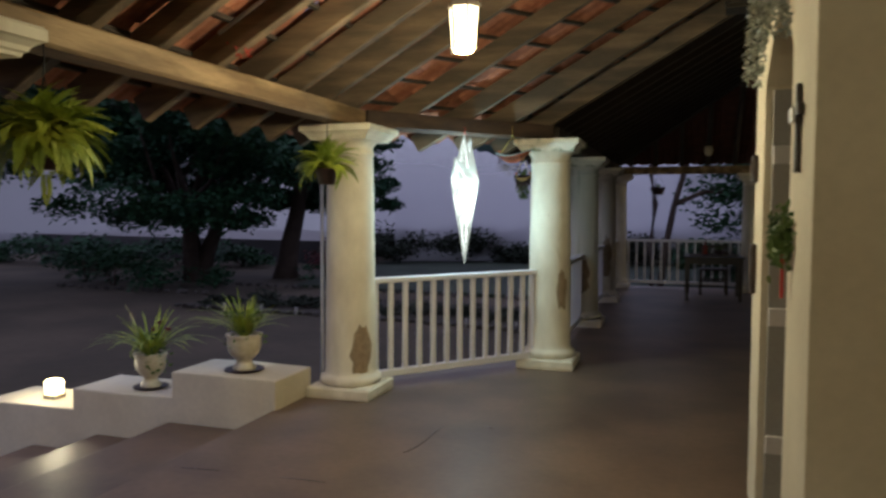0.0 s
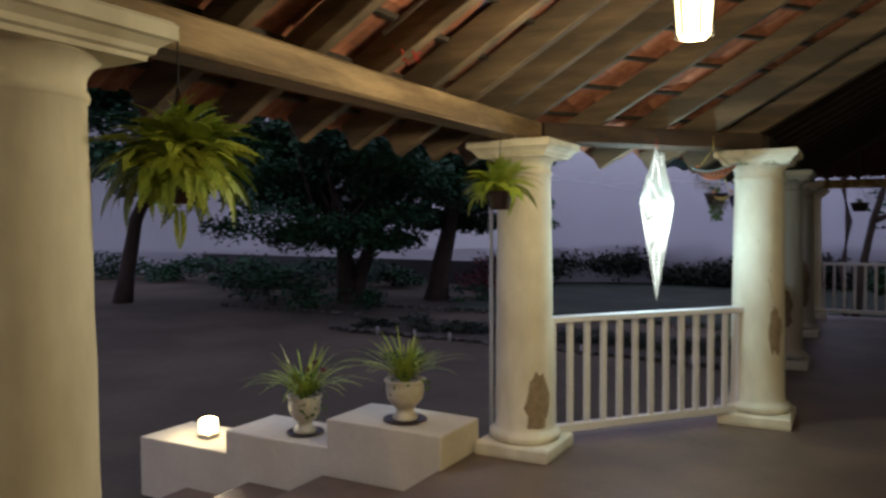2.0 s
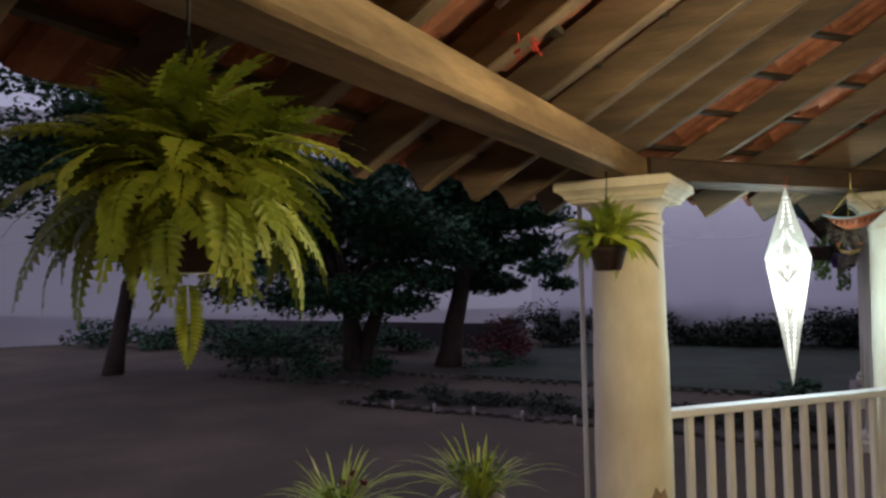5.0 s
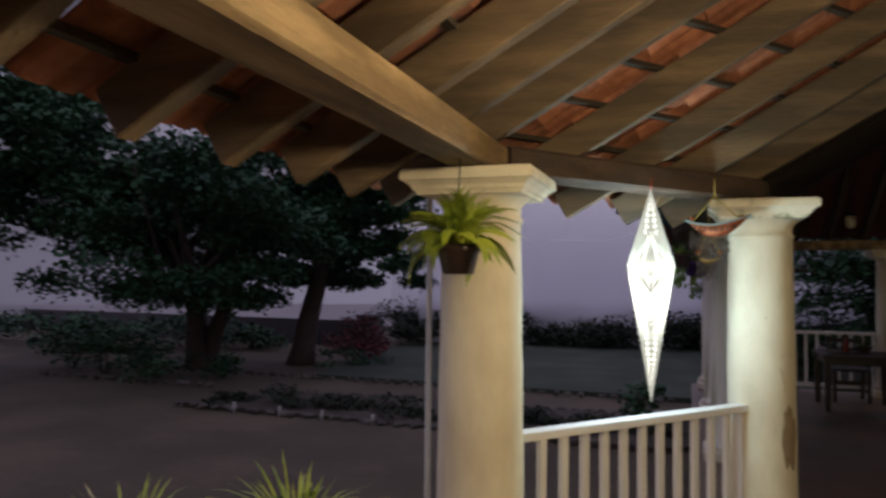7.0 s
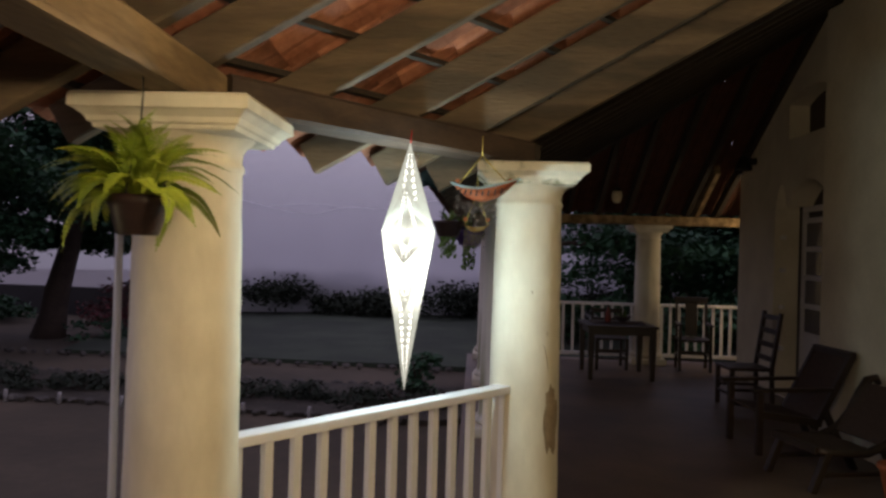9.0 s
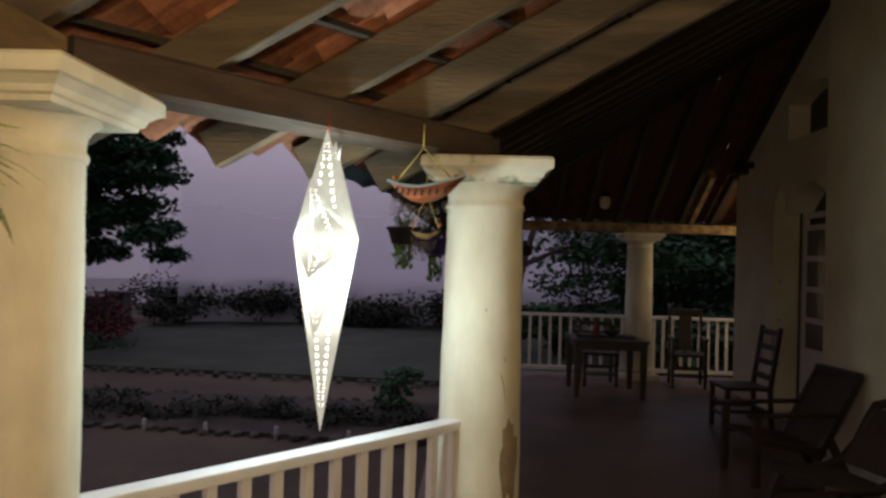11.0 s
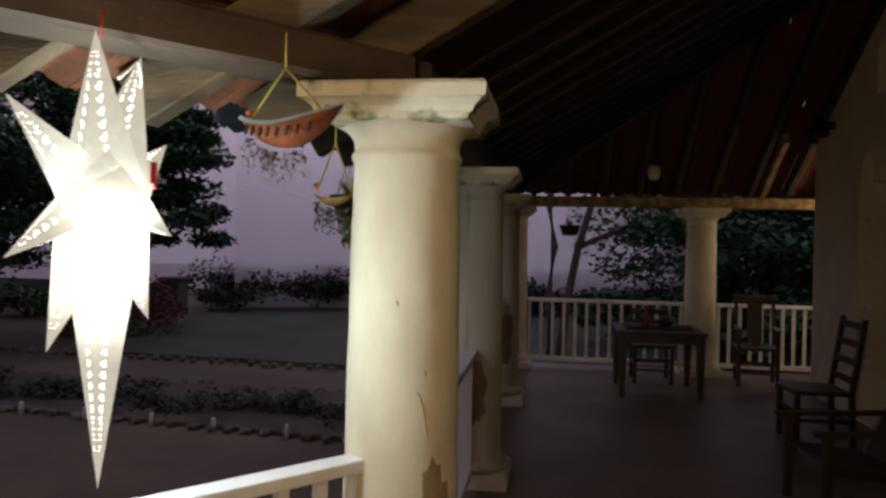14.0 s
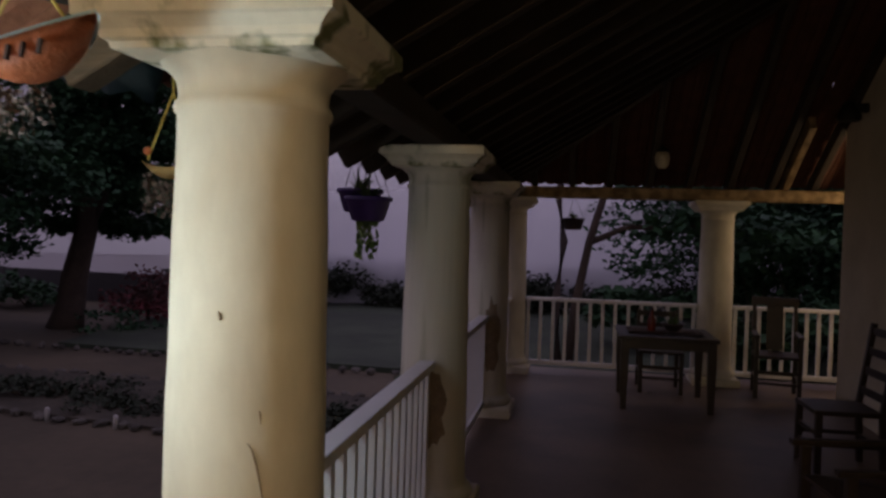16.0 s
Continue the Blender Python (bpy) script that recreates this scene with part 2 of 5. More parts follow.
# ---- ground and floor ----
bm = bmesh.new()
N = 60
grid = {}
for i in range(N + 1):
    for j in range(N + 1):
        x, y = (i / N * 2 - 1), (j / N * 2 - 1)
        X, Y = 400 * x * abs(x) ** 1.5 - 8, 400 * y * abs(y) ** 1.5 + 14
        grid[i, j] = bm.verts.new((X, Y, GROUND + 0.06 * noise.noise((X * 0.25, Y * 0.25, 0))))
for i in range(N):
    for j in range(N):
        bm.faces.new((grid[i, j], grid[i + 1, j], grid[i + 1, j + 1], grid[i, j + 1])).smooth = True
tagged(part("ground", bm, EARTH), "brown swept earth of the yard", "ground", kind="structure")


def poly_slab(points, z0, z1):
    bm = bmesh.new()
    lo = [bm.verts.new((x, y, z0)) for x, y in points]
    hi = [bm.verts.new((x, y, z1)) for x, y in points]
    bm.faces.new(hi)
    bm.faces.new(lo[::-1])
    k = len(points)
    for i in range(k):
        bm.faces.new((lo[i], lo[(i + 1) % k], hi[(i + 1) % k], hi[i]))
    bmesh.ops.recalc_face_normals(bm, faces=bm.faces)
    return bm


tagged(part("floor", poly_slab([(-2.62, -3), (8.5, -3), (8.5, 15.6), (-1.40, 15.6), (-1.40, 8.10), (-2.62, 6.62)], GROUND - 0.3, 0.0), FLOOR), "worn red oxide verandah floor, slightly shiny", "floor", kind="structure")

# steps down to the yard beside the low wall
for i, (x0, x1, z) in enumerate(((-3.52, -2.62, -0.16), (-4.20, -3.52, -0.32), (-4.85, -4.20, -0.47))):
    tagged(part("step", new_box((x0, 2.2, GROUND - 0.2), (x1, 5.60, z), bevel=0.015), FLOOR), "red oxide step down to the yard", "step", "steps to the yard", "structure")

CRACKS = (((-1.33, 5.65), (-1.35, 5.51), (-1.34, 5.36), (-1.36, 5.16), (-1.39, 5.05)), ((-2.49, 4.41), (-2.38, 4.42), (-2.26, 4.44)), ((-1.88, 4.45), (-1.78, 4.46), (-1.61, 4.46)), ((-1.07, 5.76), (-1.0, 5.69)))
cracks = thing("floor_crack", (0, 0, 0), "dark worn crack lines in the verandah floor", "crack", kind="structure")
for line in CRACKS:
    bm = bmesh.new()
    tube(bm, [(x, y, 0.0) for x, y in line], [0.004 + 0.004 * (i % 2) for i in range(len(line))], 5)
    for v in bm.verts:
        v.co.z = 0.0015 if v.co.z > 0 else -0.004
    part("crack", bm, POTDARK, cracks)

# ---- columns ----


def column(place, key, patch=None, mould=False):
    c = thing("column", (*place, 0), "cream limewashed round column with square moulded capital", "column", "verandah columns", "structure")
    bm = square_rings([(0.255, 0.0), (0.26, 0.02), (0.26, 0.075), (0.245, 0.09)])
    part("plinth", bm, PLASTER, c)
    prof = [(0.215, 0.085), (0.238, 0.10), (0.246, 0.125), (0.238, 0.15), (0.212, 0.165), (0.205, 0.18), (0.199, 0.22)]
    for i in range(1, 13):
        z = 0.22 + (1.87 - 0.22) * i / 12
        prof.append((0.198 - 0.018 * (i / 12) ** 1.6 + 0.0015 * math.sin(i * 2.1), z))
    prof += [(0.186, 1.875), (0.189, 1.885), (0.186, 1.898), (0.179, 1.904), (0.179, 1.925), (0.183, 1.945), (0.196, 1.965), (0.220, 1.985), (0.232, 1.992)]
    part("shaft", lathe(prof, 40), SHAFTSTAIN if key in "CD" else PLASTER, c)
    cap = square_rings([(0.205, 1.985), (0.234, 1.990), (0.238, 2.004), (0.250, 2.010), (0.256, 2.026), (0.280, 2.045), (0.293, 2.050), (0.293, 2.088), (0.283, 2.10)])
    part("capital", cap, CAPSTAIN if key in "BCD" else PLASTER, c)
    if patch:
        for a0, z0, aw, zh in patch:
            bm = bmesh.new()
            rim, mid = [], None
            for k in range(22):
                th = 2 * math.pi * k / 22
                rr = 1 + 0.45 * noise.noise((3 * math.cos(th) + a0, 3 * math.sin(th), z0))
                a, z = a0 + aw * rr * math.cos(th), z0 + zh * rr * math.sin(th)
                r = 0.2035 - 0.018 * max(0, (z - 0.22) / 1.58) ** 1.6
                rim.append(bm.verts.new((r * math.cos(a), r * math.sin(a), z)))
            ring2 = []
            for k in range(22):
                th = 2 * math.pi * k / 22
                a, z = a0 + aw * 0.45 * math.cos(th), z0 + zh * 0.45 * math.sin(th)
                r = 0.2035 - 0.018 * max(0, (z - 0.22) / 1.58) ** 1.6
                ring2.append(bm.verts.new((r * math.cos(a), r * math.sin(a), z)))
            for k in range(22):
                bm.faces.new((rim[k], rim[(k + 1) % 22], ring2[(k + 1) % 22], ring2[k]))
            bm.faces.new(ring2)
            part("bare_patch", bm, PATCH, c, "flaked patch of bare brown render")
    return c


COLUMN = {}
for key, place in COLS.items():
    patches = {"A": [(-0.72, 0.33, 0.42, 0.22)], "B": [(-0.80, 0.72, 0.28, 0.17)], "C": [(-1.4, 0.62, 0.4, 0.2)], "D": [(-1.2, 0.7, 0.4, 0.3)]}.get(key)
    COLUMN[key] = column(place, key, patches)

for a0, z0, a1, z1 in ((-1.12, 1.13, -0.92, 0.98), (-1.5, 1.42, -1.47, 1.40), (-1.0, 1.20, -0.98, 1.17)):
    bm = bmesh.new()
    pts = []
    for i in range(5):
        t = i / 4
        a, z = a0 + (a1 - a0) * t, z0 + (z1 - z0) * t ** 1.6
        r = 0.1995 - 0.018 * ((z - 0.22) / 1.65) ** 1.6
        pts.append((r * math.cos(a), r * math.sin(a), z))
    tube(bm, pts, [0.001, 0.002, 0.003, 0.002, 0.001], 5)
    part("scratch", bm, PATCH, COLUMN["B"], "thin brown scratch in the limewash")

# ---- beams ----


def beam(a, b, material, label, h=BEAM_H, w=0.19):
    bm = bmesh.new()
    n = 10
    m = along((*a, BEAM_Z), (*b, BEAM_Z))
    d = (Vector(b) - Vector(a)).length
    rings = []
    for i in range(n + 1):
        y = d * i / n
        j = [0.006 * noise.noise((y * 2, k * 3.1, a[0] + a[1])) for k in range(8)]
        c = 0.015
        q = [(-w / 2 + c, 0), (w / 2 - c, 0), (w / 2, c), (w / 2, h - c), (w / 2 - c, h), (-w / 2 + c, h), (-w / 2, h - c), (-w / 2, c)]
        rings.append([bm.verts.new(m @ Vector((x + j[k], y, z + 0.004 + abs(j[(k + 3) % 8])))) for k, (x, z) in enumerate(q)])
    for r0, r1 in zip(rings, rings[1:]):
        for k in range(8):
            bm.faces.new((r0[k], r0[(k + 1) % 8], r1[(k + 1) % 8], r1[k]))
    bm.faces.new(rings[0])
    bm.faces.new(rings[-1][::-1])
    bmesh.ops.recalc_face_normals(bm, faces=bm.faces)
    return tagged(part("roof_beam", bm, material), label, "beam", "verandah beams", "structure")


C = COLS
beam((-2.31, -3.0), (-2.31, 6.36), BEAM, "weathered pale timber beam resting on the columns")
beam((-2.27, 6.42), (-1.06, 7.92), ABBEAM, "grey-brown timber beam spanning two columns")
# this beam takes the shaded wood colour too
beam((-1.04, 7.97), (-1.04, 15.16), SHADEDRAFTER, "timber beam along the verandah, coloured as if in shade")
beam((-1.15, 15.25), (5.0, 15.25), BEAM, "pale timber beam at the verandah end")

# ---- railings ----


def railing(a, b, trim_a=0.2, trim_b=0.2, n=11):
    va, vb = Vector(a), Vector(b)
    d = (vb - va).normalized()
    va, vb = va + d * trim_a, vb - d * trim_b
    L = (vb - va).length
    t = thing("railing", (va.x, va.y, 0), "white painted wooden railing with square balusters", "railing", "verandah railings", "structure", math.degrees(math.atan2(d.y, d.x)))
    part("top_rail", new_box((0, -0.045, 0.862), (L, 0.045, 0.905), bevel=0.006), RAILPAINT, t)
    part("bottom_rail", new_box((0, -0.025, 0.09), (L, 0.025, 0.145), bevel=0.004), RAILPAINT, t)
    me = mesh_of("baluster", new_box((-0.019, -0.016, 0.14), (0.019, 0.016, 0.865)), RAILPAINT)
    for i in range(n):
        o = new("baluster", me)
        o.parent = t
        o.location = (0.03 + (L - 0.06) * i / (n - 1), 0, 0)
        o.rotation_euler = (0, 0.004 * math.sin(7 * i), 0)
    return t


railing(C["A"], C["B"], 0.19, 0.16, 13)
railing(C["B"], C["C"], n=16)
railing(C["C"], C["D"], n=16)
railing(C["D"], C["E"], n=14)
railing(C["E"], C["F"], n=14)
railing(C["F"], C["G"], n=15)

# ---- house walls ----


def wall_with_hole(name, x, y0, y1, top, thick, holes, label):
    """A wall in the plane x, facing -x; holes: (y0, y1, z0, spring, rise)."""
    cuts_y = sorted({y0, y1, *[h[0] for h in holes], *[h[1] for h in holes]})
    bm = bmesh.new()
    for a, b in zip(cuts_y, cuts_y[1:]):
        inside = [h for h in holes if h[0] <= a + 1e-6 and h[1] >= b - 1e-6]
        z = 0.0
        for h in sorted(inside, key=lambda q: q[2]):
            if h[2] > z + 1e-4:
                box(bm, (x, a, z), (x + thick, b, h[2]))
            z = h[3]
            n = 12
            for k in range(n):
                ya, yb = a + (b - a) * k / n, a + (b - a) * (k + 1) / n
                fa, fb = [h[3] + h[4] * (1 - (2 * k2 / n - 1) ** 2) for k2 in (k, k + 1)]
                v = [bm.verts.new(p) for p in ((x, ya, fa), (x, yb, fb), (x, yb, h[3] + h[4] + 0.002), (x, ya, h[3] + h[4] + 0.002), (x + thick, ya, fa), (x + thick, yb, fb), (x + thick, yb, h[3] + h[4] + 0.002), (x + thick, ya, h[3] + h[4] + 0.002))]
                for q in ((0, 1, 2, 3), (7, 6, 5, 4), (4, 5, 1, 0)):
                    bm.faces.new([v[i] for i in q])
            z = h[3] + h[4]
        box(bm, (x, a, z), (x + thick, b, top))
    bmesh.ops.recalc_face_normals(bm, faces=bm.faces)
    return tagged(part(name, bm, WALLWASH), label, "wall", kind="structure")


wall_with_hole("wall_entrance", NEAR_WALL, NEAR_Y0, NEAR_Y1, 4.3, 0.30, [(3.68, 4.60, 0.02, 2.02, 0.20)], "cream limewashed wall with an arched doorway")
tagged(part("wall_entrance_side", new_box((NEAR_WALL + 0.304, NEAR_Y0, 0), (8.5, NEAR_Y0 + 0.25, 5.3)), WALLWASH), "cream limewashed end of the entrance wall", "wall", kind="structure")
tagged(part("wall_entrance_back", new_box((NEAR_WALL + 0.304, NEAR_Y1 - 0.2, 0), (MID_WALL + 0.3, NEAR_Y1, 5.3)), WALLWASH), "cream limewashed return wall", "wall", kind="structure")
wall_with_hole("wall_house", MID_WALL, NEAR_Y1 + 0.004, STEP_Y, 5.3, 0.36, [], "limewashed house wall along the verandah")
wall_with_hole("wall_door", FAR_WALL, STEP_Y + 0.004, CORNER_Y, 5.3, 0.35, [(11.36, 13.06, 0.02, 2.26, 0.28), (11.62, 12.72, 3.05, 3.46, 0.12)], "limewashed house wall with an arched door and a vent opening")
tagged(part("wall_end", new_box((FAR_WALL + 0.354, CORNER_Y - 0.3, 0), (8.5, CORNER_Y, 5.3)), WALLWASH), "limewashed end wall of the house", "wall", kind="structure")
tagged(part("wall_inside", new_box((FAR_WALL + 1.6, STEP_Y - 0.2, 0), (FAR_WALL + 1.8, CORNER_Y - 0.304, 5.3)), WALLWASH), "plain inner wall behind the doorway", "wall", kind="structure")
tagged(part("wall_inner_hall", new_box((2.30, NEAR_Y0 + 0.254, 0), (2.45, NEAR_Y1 - 0.204, 5.2)), WALLWASH), "plain inner wall of the entrance hall", "wall", kind="structure")
tagged(part("wall_back", new_box((-2.5, -3.2, 0), (8.5, -3.004, 6.0)), WALLWASH), "plain limewashed wall closing the verandah", "wall", kind="structure")
tagged(part("wall_side", new_box((2.6, -3.0, 0), (2.8, NEAR_Y0 - 0.004, 6.0)), WALLWASH), "plain limewashed house wall by the entrance", "wall", kind="structure")

tagged(part("house_roof", new_box((NEAR_WALL + 0.304, NEAR_Y0 + 0.004, 5.304), (8.6, CORNER_Y, 5.45)), SHADEDTILE), "dark tiled roof over the house", "roof", kind="structure")
tagged(part("house_roof_back", new_box((2.6, -3.2, 6.004), (8.6, NEAR_Y0 - 0.004, 6.15)), SHADEDTILE), "dark tiled roof over the rear rooms", "roof", kind="structure")

# ---- roof ----
roof = thing("roof", (0, 0, 0), "pitched clay tile roof on exposed timber rafters", "roof", kind="structure")
RH, RW = 0.155, 0.07


def rafter(a, b, material, w=RW, h=RH):
    bm = bmesh.new()
    bar(bm, (a[0], a[1], a[2] - h / 2), (b[0], b[1], b[2] - h / 2), w, h)
    bmesh.ops.bevel(bm, geom=list(bm.edges), offset=0.006, segments=1, affect="EDGES")
    part("rafter", bm, material, roof)


ys = [-2.83 + 0.46 * i for i in range(15)] + [4.06, 4.55, 5.00, 5.46, 5.89, 6.33, 6.77, 7.20, 7.56, 7.92]
for y in ys:
    xe = beam_x(y) - 0.52
    xt = 2.6 if y < NEAR_Y0 - 0.1 else (NEAR_WALL - 0.01 if y < NEAR_Y1 else MID_WALL - 0.01)
    big = 7.4 < y < 8.2
    rafter((xe, y, roof_z(xe, y)), (xt, y, roof_z(xt, y)), RAFTER, 0.10 if big else RW, 0.17 if big else RH)
# rafters past y = 8 carry their shade in the wood colour
y = 8.5
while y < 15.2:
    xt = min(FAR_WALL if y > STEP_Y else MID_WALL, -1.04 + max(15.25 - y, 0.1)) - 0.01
    rafter((-1.56, y, roof_z(-1.56, y)), (xt, y, roof_z(xt, y)), SHADEDRAFTER)
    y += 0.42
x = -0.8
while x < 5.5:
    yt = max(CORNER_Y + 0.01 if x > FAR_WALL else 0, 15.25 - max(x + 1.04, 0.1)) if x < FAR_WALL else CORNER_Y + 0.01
    rafter((x, 15.48, roof_z(9, 15.48)), (x, yt, roof_z(9, yt)), SHADEDRAFTER)
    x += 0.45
# one rafter in the paler beam wood: lamplight on it is put into the colour
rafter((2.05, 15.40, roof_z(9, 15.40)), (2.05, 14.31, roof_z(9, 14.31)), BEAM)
rafter((-1.56, 15.77, roof_z(-1.56, 15.77) + 0.02), (2.25, 11.96, roof_z(2.25, 11.96) + 0.02), SHADEDRAFTER, 0.09, 0.18)

# tiles: a shallow pan with a raised lip, laid in courses
TW, TL = 0.235, 0.30


def tile_mesh(name, material):
    bm = bmesh.new()
    prof = [(-0.5, 0.020), (-0.40, 0.004), (-0.12, 0.0), (0.0, 0.008), (0.12, 0.0), (0.36, 0.004), (0.46, 0.026), (0.54, 0.022)]
    rows = []
    for y0, lift in ((0.0, 0.0), (TL * 1.12, 0.016)):
        rows.append(([bm.verts.new((y0, p * TW, z + lift)) for p, z in prof], [bm.verts.new((y0, p * TW, z + lift + 0.012)) for p, z in prof]))
    for k in range(len(prof) - 1):
        bm.faces.new((rows[0][0][k], rows[0][0][k + 1], rows[1][0][k + 1], rows[1][0][k]))
        bm.faces.new((rows[1][1][k], rows[1][1][k + 1], rows[0][1][k + 1], rows[0][1][k]))
    for r in (0, 1):
        for k in range(len(prof) - 1):
            bm.faces.new((rows[r][0][k], rows[r][1][k], rows[r][1][k + 1], rows[r][0][k + 1]))
    bmesh.ops.recalc_face_normals(bm, faces=bm.faces)
    return mesh_of(name, bm, material)


def tile_pose(x, y, along_y=False):
    e = 0.01
    z = roof_z(x, y) + 0.035
    if along_y:
        s, t = Vector((0, -1, PITCH)).normalized(), Vector((1, 0, 0))
    else:
        s = Vector((1, 0, PITCH)).normalized()
        dy = (roof_z(x, y + e) - roof_z(x, y - e)) / (2 * e)
        t = Vector((0, 1, dy)).normalized()
    n = s.cross(t).normalized()
    t = n.cross(s)
    m = Matrix((s, t, n)).transposed().to_4x4()
    m.translation = (x, y, z)
    return m


# ---- low stepped wall beside the steps ----
pw = thing("parapet", (0, 0, 0), "low stepped limewashed wall beside the steps", "low wall", kind="structure")
outline = [(-2.60, GROUND - 0.1), (-2.60, 0.215), (-3.10, 0.225), (-3.50, 0.22), (-3.50, 0.025), (-4.00, 0.015), (-4.45, 0.02), (-4.45, -0.15), (-5.40, -0.155), (-5.40, GROUND - 0.1)]
bm = bmesh.new()
front = [bm.verts.new((x, 5.62, z)) for x, z in outline]
back = [bm.verts.new((x, 6.16, z)) for x, z in outline]
bm.faces.new(front)
bm.faces.new(back[::-1])
for i in range(len(outline)):
    j = (i + 1) % len(outline)
    bm.faces.new((front[j], front[i], back[i], back[j]))
bmesh.ops.recalc_face_normals(bm, faces=bm.faces)
bmesh.ops.bevel(bm, geom=list(bm.edges), offset=0.012, segments=2, profile=0.6, affect="EDGES")
part("stepped_wall", bm, WALLWASH, pw)

# ---- lamps ----
cl = thing("ceiling_lantern", (-0.89, 4.60, 2.262), "lit glass carriage lantern hanging from the rafters", "lamp")
cg = part("glass", lathe([(0.050, 0.0), (0.062, 0.02), (0.076, 0.20), (0.070, 0.22)], 6, smooth=False), LAMPGLASS, cl, "glowing ribbed glass")
part("cap", lathe([(0.085, 0.218), (0.085, 0.235), (0.05, 0.27), (0.02, 0.30), (0.012, 0.33)], 6, smooth=False), WHITEPAINT, cl)
for k in range(6):
    a = math.pi / 3 * k
    bm = bmesh.new()
    bar(bm, (0.065 * math.cos(a), 0.065 * math.sin(a), 0.0), (0.080 * math.cos(a), 0.080 * math.sin(a), 0.22), 0.009, 0.009)
    part("rib", bm, IRON, cg, "dark rib of the lantern")
part("stem", tube(bmesh.new(), [(0, 0, 0.32), (0, 0, roof_z(-0.89, 4.60) - 2.28)], 0.006, 6), IRON, cl)
lamp("ceiling_bulb", (-0.89, 4.60, 2.19), 62, WARM, 0.09)

PL = thing("low_lantern", (-4.88, 5.86, -0.15), "small lit square glass lantern on the low wall", "lamp")
part("base", square_rings([(0.055, 0), (0.06, 0.012), (0.06, 0.03), (0.05, 0.035)]), POTWHITE, PL)
part("glass", square_rings([(0.045, 0.035), (0.052, 0.05), (0.052, 0.14), (0.044, 0.155)]), CANDLEGLASS, PL, "glowing glass")
lamp("lantern_bulb", (-4.88, 5.86, 0.06), 9.0, WARM, 0.04)
bl = thing("ceiling_lantern", (-0.70, -1.30, 2.34), "lit glass carriage lantern hanging behind the entrance", "lamp")
part("glass", lathe([(0.050, 0.0), (0.062, 0.02), (0.076, 0.20), (0.070, 0.22)], 6, smooth=False), LAMPGLASS, bl, "glowing ribbed glass")
part("cap", lathe([(0.085, 0.218), (0.085, 0.235), (0.05, 0.27), (0.012, 0.33)], 6, smooth=False), WHITEPAINT, bl)
part("stem", tube(bmesh.new(), [(0, 0, 0.32), (0, 0, roof_z(-0.70, -1.3) - 2.36)], 0.006, 6), IRON, bl)
lamp("back_bulb", (-0.70, -1.30, 2.27), 62, WARM, 0.09)
# lamp round the corner of the house, by the end wall
wl2 = thing("wall_lantern", (3.35, CORNER_Y, 2.2), "lit wall lantern on the end wall of the house", "lamp")
part("bracket", new_box((-0.04, 0.0, -0.05), (0.04, 0.10, 0.05)), IRON, wl2)
part("glass", lathe([(0.05, -0.1), (0.06, 0.0), (0.05, 0.08)], 8, at=(0, 0.16, 0)), LAMPGLASS, wl2)
lamp("wall_bulb", (3.35, CORNER_Y + 0.30, 2.1), 16.0, WARM, 0.06)
# lamp that is off, in the middle of the verandah
ol = thing("unlit_lantern", (0.51, 13.50, 2.31), "unlit clear glass lantern hanging from the roof", "lamp")
part("glass", lathe([(0.035, 0), (0.06, 0.03), (0.07, 0.10), (0.055, 0.15)], 10), POTWHITE, ol)
part("cap", lathe([(0.075, 0.15), (0.05, 0.18), (0.01, 0.21)], 10), IRON, ol)
part("stem", tube(bmesh.new(), [(0, 0, 0.2), (0, 0, roof_z(0.51, 13.5) - 2.35)], 0.005, 6), IRON, ol)
fx = thing("wall_lamp", (FAR_WALL, 13.75, 2.92), "dark unlit iron lamp on the house wall", "lamp")
part("bracket", new_box((-0.10, -0.04, -0.04), (0.0, 0.04, 0.04)), IRON, fx)
part("shade", lathe([(0.10, -0.10), (0.11, -0.06), (0.06, 0.06), (0.02, 0.09)], 12, at=(-0.16, 0, -0.02)), IRON, fx)

# ---- paper star ----
st = thing("paper_star", (-1.608, 7.07, 1.70), "lit white perforated paper star lantern with a long tail", "star lantern", turn=2.5)
STAR_POINTS = [(96, 0.405), (66, 0.43), (28, 0.37), (-14, 0.38), (-54, 0.40), (-90, 0.72), (-121, 0.41), (-158, 0.38), (-208, 0.40)]


def star_frame():
    """Tips and valleys of the nine points in the plane x = 0; the lowest is a long tail."""
    n = len(STAR_POINTS)
    tips, valleys = [], []
    for k, (deg, r) in enumerate(STAR_POINTS):
        a = math.radians(deg)
        tips.append(Vector((0, r * math.cos(a), r * math.sin(a))))
        nxt = STAR_POINTS[(k + 1) % n][0] - (360 if k == n - 1 else 0)
        b = math.radians((deg + nxt) / 2)
        v = 0.15 if k in (4, 5) else 0.125
        valleys.append(Vector((0, v * math.cos(b), v * math.sin(b))))
    return tips, valleys


def star_body():
    bm = bmesh.new()
    tips, valleys = star_frame()
    t = [bm.verts.new(p) for p in tips]
    v = [bm.verts.new(p) for p in valleys]
    for side in (-1, 1):
        hub = bm.verts.new((side * 0.122, 0, 0))
        for k in range(len(t)):
            bm.faces.new((hub, v[k - 1], t[k]))
            bm.faces.new((hub, t[k], v[k]))
    bmesh.ops.recalc_face_normals(bm, faces=bm.faces)
    return bm


